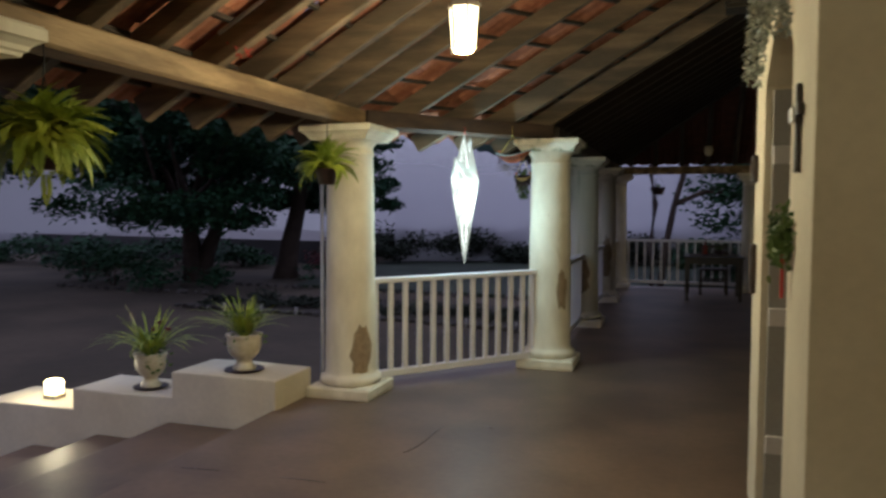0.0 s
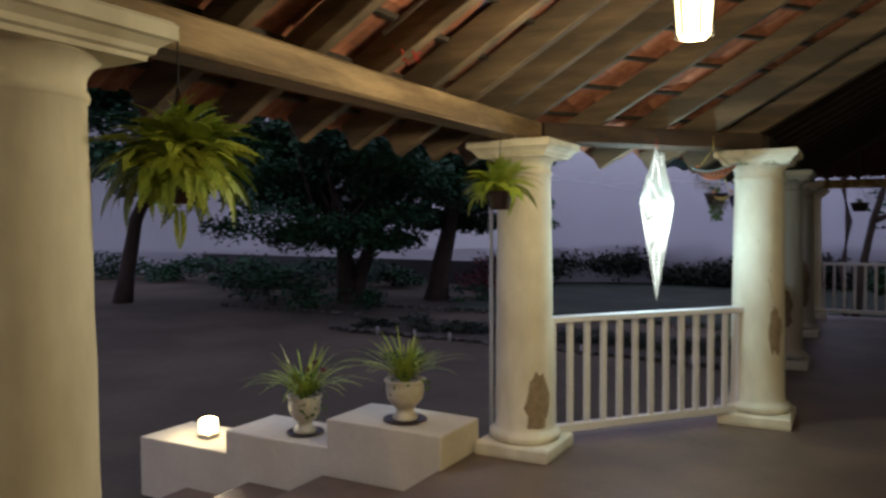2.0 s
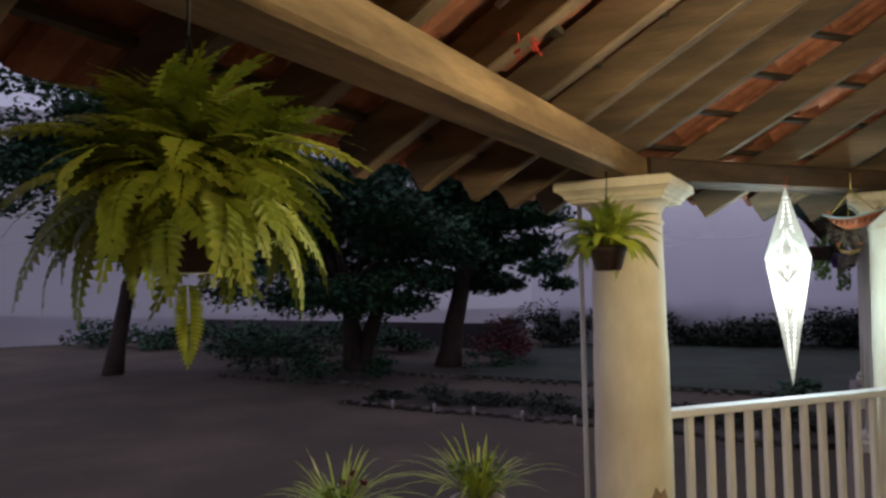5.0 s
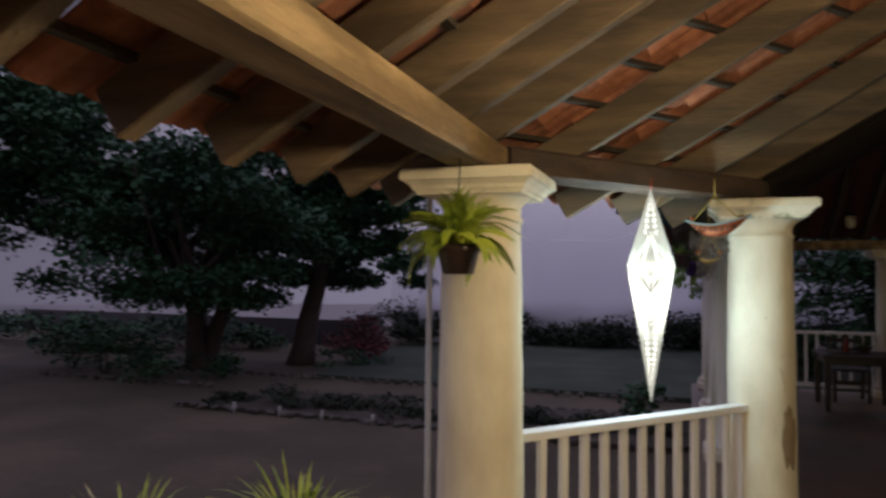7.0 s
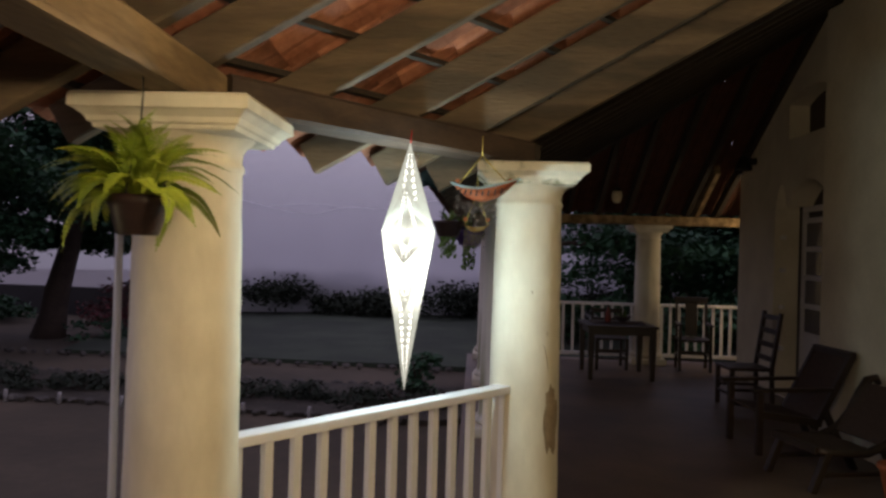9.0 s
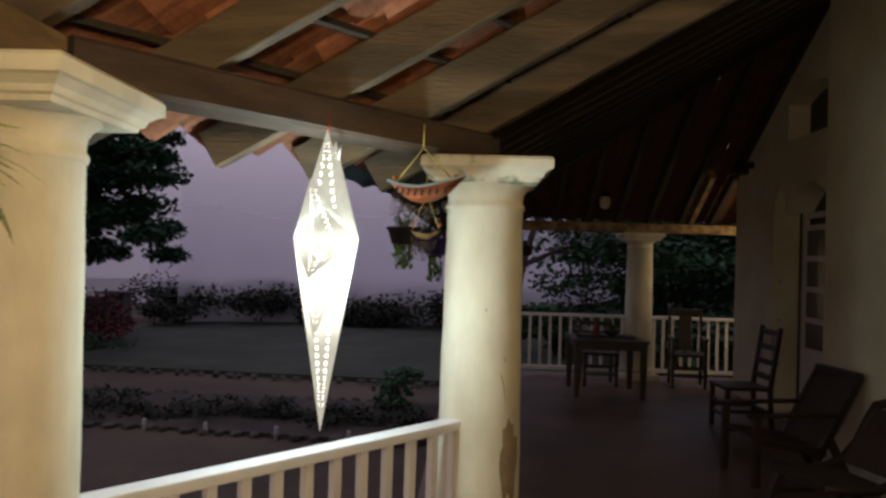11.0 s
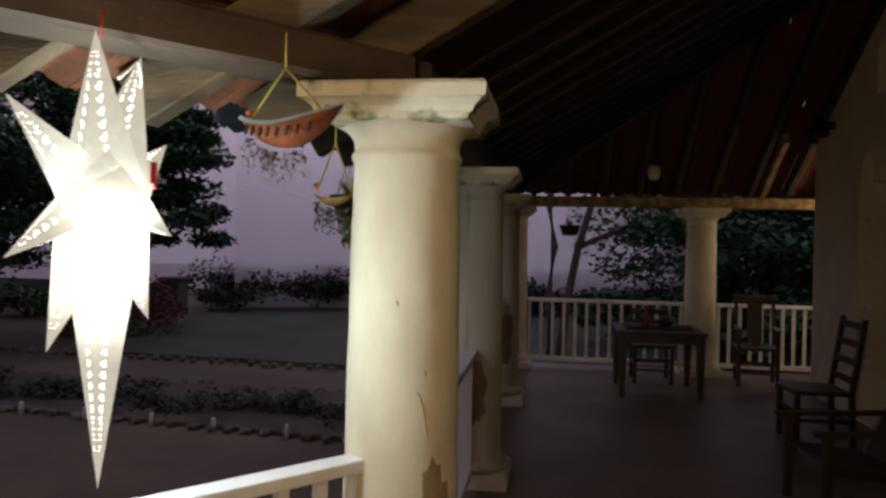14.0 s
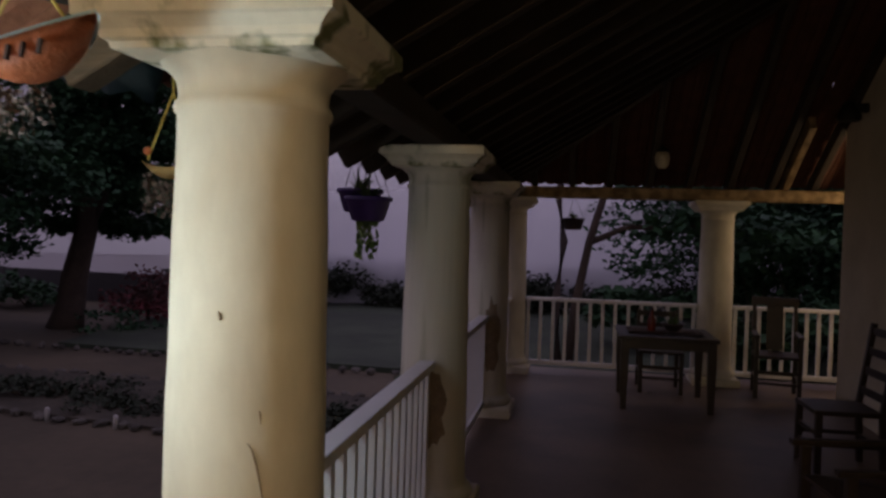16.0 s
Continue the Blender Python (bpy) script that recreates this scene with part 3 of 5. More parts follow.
def star_holes():
    """Rows of small leaf-shaped cuts along both edges of every point."""
    bm = bmesh.new()
    tips, valleys = star_frame()
    for side in (-1, 1):
        hub = Vector((side * 0.122, 0, 0))
        for k, tip in enumerate(tips):
            for edge in (valleys[k - 1], valleys[k]):
                run = tip - hub
                normal = (tip - hub).cross(edge - hub).normalized()
                if normal.x * side < 0:
                    normal = -normal
                across = (edge - hub) - run * ((edge - hub).dot(run) / run.length_squared)
                u, w = run.normalized(), across.normalized()
                rows = 14 if tip.length > 0.6 else 8
                for i in range(rows):
                    t = 0.36 + 0.50 * i / (rows - 1)
                    wide = across.length * (1 - t) * (1.0 / (1 - (edge - hub).dot(run) / run.length_squared))
                    c = hub + run * t + w * wide * 0.55 + normal * 0.0015
                    size = min(0.016, wide * 0.34)
                    for lean in (-0.7, 0.7):
                        d = (u * (0.75 if lean > 0 else -0.75) + w * 0.65).normalized()
                        e = normal.cross(d)
                        o = c + u * (0.35 * size if lean > 0 else -0.35 * size)
                        bm.faces.new([bm.verts.new(o + d * a * size + e * b * size) for a, b in ((0.0, 0.0), (0.45, 0.26), (1.0, 0.0), (0.45, -0.26))])
    return bm


part("paper_body", star_body(), PAPER, st)
tagged(part("petal_cuts", star_holes(), CUTGLOW, st), "bright petal-shaped cuts in the paper", kind="stuff")
part("cord", tube(bmesh.new(), [(0, -0.02, 0.39), (0.005, -0.02, 0.46)], 0.003, 6), REDTHREAD, st, "red hanging cord")
bm = bmesh.new()
tube(bm, [(0.02, 0.03, 0.30), (0.03, 0.10, 0.36), (0.02, 0.14, 0.33), (0.02, 0.14, 0.28)], 0.004, 6)
part("wire", bm, WHITEPAINT, st)
bm = bmesh.new()
bar(bm, (0.095, 0.07, 0.03), (0.07, 0.12, 0.10), 0.016, 0.005)
part("ribbon", bm, REDTHREAD, st, "red ribbon")
lamp("star_bulb", (-1.608, 7.07, 1.60), 305, COLD, 0.05)

# ---- plants in pots ----


def frond(bm, m, length, droop, width, n=22):
    """One arching fern frond with paired leaflets; m: pose at its root, y outwards."""
    spine = []
    for i in range(n + 1):
        t = i / n
        spine.append(Vector((0.03 * math.sin(3 * t) * length, length * (t - 0.25 * droop * t * t), length * (0.55 * t * (1 - t) * 2 - droop * t * t))))
    for i in range(n):
        p, q = spine[i], spine[i + 1]
        t = (i + 0.5) / n
        w = width * (math.sin(math.pi * min(1, t * 0.85 + 0.16)) ** 0.7)
        d = q - p
        for s in (-1, 1):
            tip = p + d * 0.75 + Vector((s * w, 0, -0.15 * w + 0.1 * w * math.sin(5 * i)))
            vs = [bm.verts.new(m @ v) for v in (p - d * 0.2, p + d * 0.05 + Vector((s * w * 0.7, 0, 0.04 * w)), tip, p + d * 0.95 + Vector((s * w * 0.14, 0, 0)))]
            bm.faces.new(vs)
    return bm


def foliage(seed, count, lmin, lmax, width, spread=1.0):
    bm = bmesh.new()
    r = random.Random(seed)
    for i in range(count):
        az = r.uniform(0, 360)
        el = r.uniform(-38, 88) * spread
        L = r.uniform(lmin, lmax) * (1.0 if el > 10 else 0.9)
        m = pose(0.03 * math.cos(math.radians(az + 90)), 0.03 * math.sin(math.radians(az + 90)), 0, 0, 0, az) @ pose(0, 0, 0, el, 0, 0) @ pose(0, 0, 0, 0, r.uniform(-35, 35), 0)
        frond(bm, m, L, r.uniform(-0.05, 0.34), width * r.uniform(0.75, 1.2))
    return bm


def hanging_fern(place, hook_z, pot_r, count, lmin, lmax, width, seed, label, extra=None):
    f = thing("hanging_fern", place, label, "hanging plant", "hanging ferns")
    pot = part("pot", lathe([(pot_r * 0.62, -pot_r * 1.25), (pot_r * 0.72, -pot_r * 1.2), (pot_r * 0.98, -0.02), (pot_r * 1.06, -0.015), (pot_r * 1.06, 0.01), (pot_r * 0.9, 0.01), (pot_r * 0.88, -0.02)], 20), POTDARK, f, "dark plastic pot")
    part("fronds", foliage(seed, count, lmin, lmax, width), FERN, f, "bright yellow-green fern fronds")
    top = hook_z - place[2]
    for k in range(3):
        a = 2 * math.pi * k / 3 + 0.5
        part("hanger", tube(bmesh.new(), [(pot_r * math.cos(a), pot_r * math.sin(a), 0), (0, 0, top * 0.62)], 0.0025, 5), IRON, pot)
    part("hook", tube(bmesh.new(), [(0, 0, top * 0.6), (0.004, 0, top * 0.8), (0, 0, top)], 0.003, 6), IRON, f)
    if extra:
        bm = bmesh.new()
        frond(bm, pose(*extra, -80, 0, 50), 0.125, 0.03, 0.024)
        part("hanging_frond", bm, FERN, f)
    return f


hanging_fern((-2.145, 3.19, 1.695), 2.14, 0.066, 260, 0.14, 0.28, 0.034, 3, "large bright Boston fern in a hanging pot by the beam", (0.02, -0.02, -0.10))
hanging_fern((-2.29, 5.84, 1.745), 2.14, 0.085, 95, 0.14, 0.28, 0.034, 8, "small hanging fern in a dark pot beside a column")


def grass_blades(seed, count, length, width, lean):
    bm = bmesh.new()
    r = random.Random(seed)
    for i in range(count):
        az, L = r.uniform(0, 2 * math.pi), length * r.uniform(0.6, 1.1)
        out = lean * r.uniform(0.3, 1.1)
        d, s = Vector((math.cos(az), math.sin(az), 0)), Vector((-math.sin(az), math.cos(az), 0))
        prev = None
        for k in range(6):
            t = k / 5
            c = d * (0.02 + L * out * t) + Vector((0, 0, L * (1.15 * t - 0.75 * out * t * t)))
            w = width * (1 - t) ** 0.6 + 0.0006
            pair = (bm.verts.new(c - s * w), bm.verts.new(c + s * w))
            if prev:
                bm.faces.new((prev[0], prev[1], pair[1], pair[0]))
            prev = pair
    return bm


def urn_plant(place, seed, length, lean, flowers, label, k=1.0):
    p = thing("potted_plant", place, label, "potted plant", "pots on the low wall")
    part("saucer", lathe([(0.12 * k, 0.0), (0.15 * k, 0.012), (0.145 * k, 0.02), (0.11 * k, 0.012)], 24), POTDARK, p, "dark saucer")
    urn = part("urn", lathe([(0.085 * k, 0.012), (0.09 * k, 0.03), (0.062 * k, 0.06), (0.058 * k, 0.085), (0.085 * k, 0.11), (0.118 * k, 0.15), (0.130 * k, 0.20), (0.128 * k, 0.255), (0.140 * k, 0.27), (0.140 * k, 0.285), (0.12 * k, 0.285), (0.11 * k, 0.26)], 28), POTWHITE, p, "cream footed urn")
    bm = grass_blades(seed, 90, length, 0.009, lean)
    bmesh.ops.translate(bm, vec=(0, 0, 0.26), verts=bm.verts)
    part("leaves", bm, FERN, urn, "arching striped strap leaves")
    bm = bmesh.new()
    r = random.Random(seed + 1)
    for i in range(140):
        a, rr, z = r.uniform(0, 6.28), r.uniform(0.03, 0.15), r.uniform(0.14, 0.45)
        m = pose(rr * math.cos(a), rr * math.sin(a), z if rr < 0.13 else z * 0.7, r.uniform(0, 90), r.uniform(0, 90), r.uniform(0, 360))
        bm.faces.new([bm.verts.new(m @ Vector(v)) for v in ((0, 0, 0), (0.014, 0.018, 0), (0, 0.045, 0.004), (-0.014, 0.018, 0))])
    part("small_leaves", bm, LEAF, urn, "small trailing leaves")
    if flowers:
        for j in range(3):
            bm = bmesh.new()
            cx, cy, cz = 0.05 + 0.05 * j, 0.03 * (j - 1), 0.48 + 0.05 * (j % 2)
            tube(bm, [(0, 0, 0.27), (cx, cy, cz)], 0.003, 5)
            for i in range(12):
                m = pose(cx, cy, cz, r.uniform(0, 180), r.uniform(0, 180), r.uniform(0, 360))
                bm.faces.new([bm.verts.new(m @ Vector(v)) for v in ((0, 0, 0), (0.012, 0.01, 0), (0, 0.026, 0.004), (-0.012, 0.01, 0))])
            part("flower_stalk", bm, REDLEAF, urn, "withered reddish flower head")
    return p


urn_plant((-3.87, 5.84, 0.02), 21, 0.46, 1.15, True, "cream urn with arching spider plant and red flower stalks", 0.92)
urn_plant((-3.00, 5.84, 0.222), 33, 0.42, 1.1, False, "cream footed urn with arching green leaves", 1.0)
bm = bmesh.new()
tube(bm, [(0, 0, 0), (0, 0, 2.62)], 0.014, 10)
pipe = thing("standpipe", (-2.58, 6.32, GROUND + 0.02), "thin white plastic pipe standing beside the column", "pipe")
part("pipe", bm, PLASTICPIPE, pipe)

# ---- clay boats ----


def clay_boat(place, L, turn, knot, material, label, painted):
    b = thing("clay_boat", place, label, "hanging ornament", "hanging boats", turn=turn)
    bm = bmesh.new()
    n, rows = 14, []
    for i in range(n + 1):
        t = i / n * 2 - 1
        w = 0.20 * L * (1 - abs(t) ** 2.3) + 0.004
        sheer = 0.10 * L * t * t + (0.06 * L * t if t > 0 else 0)
        keel = -0.20 * L * (1 - abs(t) ** 2.6) * 0.9
        x = t * L / 2 * (1.0 if t < 0 else 1.08)
        row = []
        for k in range(9):
            a = math.pi * k / 8
            row.append(bm.verts.new((x * (1 - 0.08 * math.sin(a)), -w * math.cos(a), sheer + (keel * math.sin(a) ** 0.8 if math.sin(a) > 0 else 0))))
        rows.append(row)
    for r0, r1 in zip(rows, rows[1:]):
        for k in range(8):
            bm.faces.new((r0[k], r1[k], r1[k + 1], r0[k + 1])).smooth = True
    bmesh.ops.solidify(bm, geom=bm.faces, thickness=0.008)
    hull = part("hull", bm, material, b)
    if painted:
        for s in (-1, 1):
            bm = bmesh.new()
            prev = None
            for i in range(n + 1):
                t = i / n * 2 - 1
                w = 0.20 * L * (1 - abs(t) ** 2.3) + 0.010
                z = 0.10 * L * t * t + (0.06 * L * t if t > 0 else 0)
                x = t * L / 2 * (1.0 if t < 0 else 1.08)
                pair = (bm.verts.new((x, s * w, z - 0.004)), bm.verts.new((x, s * (w - 0.012), z + 0.008)))
                if prev:
                    bm.faces.new((prev[0], prev[1], pair[1], pair[0]))
                prev = pair
            part("gunwale", bm, BLUEPAINT, hull, "pale blue painted rim")
        me = mesh_of("slot", new_box((-0.004, -0.003, -0.016), (0.004, 0.003, 0.012)), POTDARK)
        for i in range(8):
            t = -0.62 + 1.24 * i / 7
            w = 0.20 * L * (1 - abs(t) ** 2.3) * 0.985 + 0.006
            o = new("slot", me)
            o.parent = hull
            o.matrix_basis = pose(t * L / 2, -w, 0.10 * L * t * t - 0.022, 0, 14, 0)
    kx = Vector(knot)
    for s in (-1, 1):
        rope = part("rope", tube(bmesh.new(), [(s * 0.40 * L, 0, 0.02), kx], 0.0035, 6), ROPE, b)
        bm = bmesh.new()
        bmesh.ops.create_icosphere(bm, subdivisions=2, radius=0.012, matrix=Matrix.Translation((s * 0.40 * L, 0, 0.045)))
        smooth_all(bm)
        part("bead", bm, CLAY, rope)
    part("cord", tube(bmesh.new(), [kx, kx + Vector((0, 0, BEAM_Z + 0.10 - place[2] - kx.z))], 0.0035, 6), ROPE, b)
    bm = bmesh.new()
    r = random.Random(int(L * 1000))
    for i in range(30):
        x = r.uniform(-0.42, 0.25) * L
        z0 = -0.22 * L * (1 - (x / (L / 2)) ** 2)
        z1 = z0 - r.uniform(0.02, 0.10)
        tube(bm, [(x, 0, z0), (x + r.uniform(-0.02, 0.02), r.uniform(-0.02, 0.02), z1)], 0.0009, 3)
        for j in range(5):
            z = z0 + (z1 - z0) * (j + 1) / 5
            m = pose(x + r.uniform(-0.012, 0.012), r.uniform(-0.02, 0.02), z, r.uniform(0, 180), r.uniform(0, 180), 0)
            bm.faces.new([bm.verts.new(m @ Vector(v)) for v in ((0, 0, 0), (0.005, 0.007, 0), (0, 0.014, 0), (-0.005, 0.007, 0))])
    part("tendril_fringe", bm, BARK, b, "dry trailing tendrils")
    return b


clay_boat((-1.27, 7.43, 1.93), 0.34, -15, (-0.01, 0, 0.17), CLAY, "orange clay boat planter hanging on yellow rope", True)
clay_boat((-1.30, 8.00, 1.76), 0.165, 8, (0, 0, 0.20), BOARD, "yellow wooden boat planter hanging behind the column", False)


def hanging_pot(place, r, material, hook_z, seed, trail, label):
    p = thing("hanging_pot", place, label, "hanging plant", "hanging pots")
    pot = part("pot", lathe([(r * 0.6, -r * 1.0), (r * 0.75, -r * 0.95), (r * 1.0, -r * 0.1), (r * 1.1, -r * 0.08), (r * 1.1, r * 0.1), (r * 0.95, r * 0.1), (r * 0.9, 0)], 18), material, p)
    for k in range(3):
        a = 2.1 * k
        part("hanger", tube(bmesh.new(), [(r * math.cos(a), r * math.sin(a), 0), (0, 0, hook_z - place[2])], 0.0025, 5), IRON, pot)
    bm = grass_blades(seed, 30, 0.12, 0.007, 0.8)
    part("leaves", bm, LEAF, p)
    if trail:
        bm = bmesh.new()
        rr = random.Random(seed)
        for i in range(90):
            z = -r - rr.uniform(0, trail)
            m = pose(rr.uniform(-0.05, 0.05), rr.uniform(-0.05, 0.05), z, rr.uniform(60, 120), rr.uniform(-40, 40), rr.uniform(0, 360))
            bm.faces.new([bm.verts.new(m @ Vector(v)) for v in ((0, 0, 0), (0.014, 0.02, 0), (0, 0.05, 0.004), (-0.014, 0.02, 0))])
        part("trailing_leaves", bm, LEAF, p)
    return p


hanging_pot((-1.45, 10.22, 1.84), 0.12, PURPLE, 2.18, 5, 0.0, "purple plastic hanging pot under the eaves")
hanging_pot((-1.36, 10.08, 1.79), 0.12, PURPLE, 2.18, 6, 0.22, "purple plastic hanging pot with trailing leaves")
hanging_pot((-1.50, 8.95, 1.82), 0.10, POTDARK, 2.10, 7, 0.16, "dark hanging pot with trailing leaves under the eaves")
hanging_pot((-0.32, 15.42, 1.86), 0.13, POTDARK, 2.15, 9, 0.0, "dark hanging pot at the verandah end")

# ---- furniture ----


def legs(parent, xs, ys, h, w, material, taper=0.8, name="leg"):
    for x in xs:
        for y in ys:
            part(name, square_at(x, y, w, h, taper), material, parent)


def square_at(x, y, w, h, taper):
    bm = square_rings([(w / 2 * taper, 0), (w / 2, h * 0.6), (w / 2, h)])
    bmesh.ops.translate(bm, vec=(x, y, 0), verts=bm.verts)
    return bm


tb = thing("dining_table", (0.63, 13.92, 0), "dark-stained wooden table with carved frieze on the verandah", "table")
part("tabletop", new_box((-0.46, -0.46, 0.675), (0.46, 0.46, 0.71), bevel=0.008), DARKWOOD, tb)
for lo, hi in (((-0.40, -0.41, 0.585), (0.40, -0.39, 0.675)), ((-0.40, 0.39, 0.585), (0.40, 0.41, 0.675)), ((-0.41, -0.40, 0.585), (-0.39, 0.40, 0.675)), ((0.39, -0.40, 0.585), (0.41, 0.40, 0.675))):
    part("apron", new_box(lo, hi), DARKWOOD, tb)
legs(tb, (-0.40, 0.40), (-0.40, 0.40), 0.675, 0.075, DARKWOOD, 0.7)
cloth = thing("table_runner", (0.63, 13.92, 0.712), "crumpled grey-brown cloth lying on the table", "cloth")
bm = bmesh.new()
gr = {}
for i in range(13):
    for j in range(9):
        x, y = -0.36 + 0.06 * i, -0.26 + 0.065 * j
        gr[i, j] = bm.verts.new((x, y, 0.004 + 0.018 * abs(noise.noise((x * 7, y * 7, 2)))))
for i in range(12):
    for j in range(8):
        bm.faces.new((gr[i, j], gr[i + 1, j], gr[i + 1, j + 1], gr[i, j + 1])).smooth = True
bmesh.ops.solidify(bm, geom=bm.faces, thickness=-0.004)
part("cloth", bm, mat("brown cloth", (0.16, 0.12, 0.10), 0.9, var=0.2, scale=9), cloth)
bt = thing("bottle", (0.50, 13.86, 0.722), "small reddish bottle on the table", "bottle")
part("glass", lathe([(0.035, 0), (0.04, 0.01), (0.04, 0.12), (0.016, 0.17), (0.016, 0.22)], 16), mat("red bottle", (0.16, 0.03, 0.02), 0.2, var=0.1), bt)
part("cap", lathe([(0.019, 0.21), (0.019, 0.235)], 12), POTDARK, bt)
bw = thing("bowl", (0.72, 13.96, 0.722), "dark bowl with leaves on the table", "bowl")
part("dish", lathe([(0.05, 0), (0.10, 0.05), (0.12, 0.08), (0.11, 0.08), (0.05, 0.02)], 20), POTDARK, bw)
bm = grass_blades(44, 26, 0.16, 0.01, 0.7)
bmesh.ops.translate(bm, vec=(0, 0, 0.03), verts=bm.verts)
part("leaves", bm, LEAF, bw)


def side_chair(place, turn, arms, label, back_h=1.02, slats=4, splat=False):
    """Faces -y before turning."""
    c = thing("chair", place, label, "chair", "dark wooden chairs", turn=turn)
    part("seat", new_box((-0.23, -0.24, 0.42), (0.23, 0.22, 0.455), bevel=0.01), DARKWOOD, c)
    for x in (-0.21, 0.21):
        bm = bmesh.new()
        bar(bm, (x, -0.21, 0), (x, -0.21, 0.64 if arms else 0.43), 0.042, 0.042)
        part("front_leg", bm, DARKWOOD, c)
        bm = bmesh.new()
        bar(bm, (x, 0.23, 0), (x, 0.21, 0.45), 0.04, 0.04)
        bar(bm, (x, 0.21, 0.44), (x, 0.30, back_h), 0.038, 0.038)
        part("back_post", bm, DARKWOOD, c)
        if arms:
            bm = bmesh.new()
            bar(bm, (x * 1.02, -0.25, 0.655), (x * 1.02, 0.24, 0.665), 0.055, 0.03, 0.006)
            part("arm", bm, DARKWOOD, c)
    for z, y in ((0.16, -0.21), (0.28, -0.21), (0.20, 0.22)):
        part("stretcher", new_box((-0.2, y - 0.012, z - 0.014), (0.2, y + 0.012, z + 0.014)), DARKWOOD, c)
    for x in (-0.21, 0.21):
        part("side_stretcher", new_box((x - 0.012, -0.2, 0.20), (x + 0.012, 0.2, 0.23)), DARKWOOD, c)
    if splat:
        bm = bmesh.new()
        bar(bm, (0, 0.215, 0.46), (0, 0.295, back_h - 0.04), 0.17, 0.014)
        part("splat", bm, DARKWOOD, c)
        part("top_rail", new_box((-0.24, 0.275, back_h - 0.07), (0.24, 0.305, back_h + 0.02), bevel=0.01), DARKWOOD, c)
    else:
        for i in range(slats):
            t = (i + 0.6) / slats
            z = 0.46 + (back_h - 0.46) * t
            y = 0.21 + 0.09 * t
            part("slat", new_box((-0.2, y - 0.008, z - 0.03), (0.2, y + 0.008, z + 0.03), bevel=0.004), DARKWOOD, c)
    return c


side_chair((0.66, 14.60, 0), 0, False, "dark wooden ladder-back chair behind the table", 0.86, 3)
side_chair((1.88, 14.68, 0), -8, True, "dark wooden armchair with a solid back splat", 1.02, splat=True)
side_chair((1.68, 12.05, 0), -88, False, "dark wooden ladder-back chair beside the wall", 1.05, 4)

# low chairs along the wall
CANE = mat("dark woven cane", (0.055, 0.032, 0.02), 0.7, var=0.3, scale=40, fine=160, bump=0.5)


def reclining_chair(place, turn, label):
    """Faces -y before turning; a solid leaning back."""
    c = thing("reclining_chair", place, label, "chair", "low chairs by the wall", turn=turn)
    for x in (-0.27, 0.27):
        bm = bmesh.new()
        bar(bm, (x, -0.34, 0.34), (x, 0.20, 0.27), 0.045, 0.06)
        part("seat_rail", bm, DARKWOOD, c)
        bm = bmesh.new()
        bar(bm, (x, 0.14, 0.22), (x, 0.46, 0.84), 0.045, 0.05)
        part("back_post", bm, DARKWOOD, c)
        part("front_leg", new_box((x - 0.025, -0.35, 0.0), (x + 0.025, -0.30, 0.52), bevel=0.005), DARKWOOD, c)
        bm = bmesh.new()
        bar(bm, (x, 0.42, 0.0), (x, 0.22, 0.40), 0.045, 0.05)
        part("back_leg", bm, DARKWOOD, c)
        bm = bmesh.new()
        bar(bm, (x * 1.04, -0.40, 0.535), (x * 1.04, 0.30, 0.555), 0.06, 0.03, 0.006)
        part("arm", bm, DARKWOOD, c)
    bm = bmesh.new()
    bar(bm, (0, -0.34, 0.36), (0, 0.18, 0.29), 0.50, 0.02)
    part("seat", bm, CANE, c)
    bm = bmesh.new()
    bar(bm, (0, 0.15, 0.26), (0, 0.455, 0.83), 0.50, 0.024)
    part("back", bm, CANE, c)
    part("head_rail", new_box((-0.29, 0.43, 0.81), (0.29, 0.485, 0.87), bevel=0.012), DARKWOOD, c)
    return c


def scroll_chair(place, turn, label):
    """A low chair whose side frames sweep up into a rolled back."""
    c = thing("scroll_chair", place, label, "chair", "low chairs by the wall", turn=turn)
    for x in (-0.26, 0.26):
        bm = bmesh.new()
        tube(bm, [(x, -0.36, 0.30), (x, -0.20, 0.275), (x, 0.02, 0.27), (x, 0.18, 0.33), (x, 0.29, 0.45), (x, 0.37, 0.60), (x, 0.44, 0.70), (x, 0.51, 0.715), (x, 0.54, 0.67)], [0.026, 0.03, 0.032, 0.034, 0.034, 0.034, 0.036, 0.034, 0.024], 8)
        part("side_frame", bm, DARKWOOD, c, "side frame curling into a scroll")
        bm = bmesh.new()
        bar(bm, (x, -0.40, 0.0), (x, -0.28, 0.29), 0.05, 0.05, 0.006)
        part("front_leg", bm, DARKWOOD, c)
        bm = bmesh.new()
        bar(bm, (x, 0.34, 0.0), (x, 0.14, 0.32), 0.05, 0.05, 0.006)
        part("back_leg", bm, DARKWOOD, c)
        part("stretcher", new_box((x - 0.014, -0.34, 0.11), (x + 0.014, 0.27, 0.14), bevel=0.004), DARKWOOD, c)
    bm = bmesh.new()
    bar(bm, (0, -0.35, 0.30), (0, 0.10, 0.275), 0.49, 0.022)
    part("seat", bm, CANE, c)
    bm = bmesh.new()
    bar(bm, (0, 0.16, 0.32), (0, 0.43, 0.68), 0.49, 0.02)
    part("back", bm, CANE, c)
    part("front_rail", new_box((-0.26, -0.38, 0.27), (0.26, -0.34, 0.32), bevel=0.006), DARKWOOD, c)
    return c


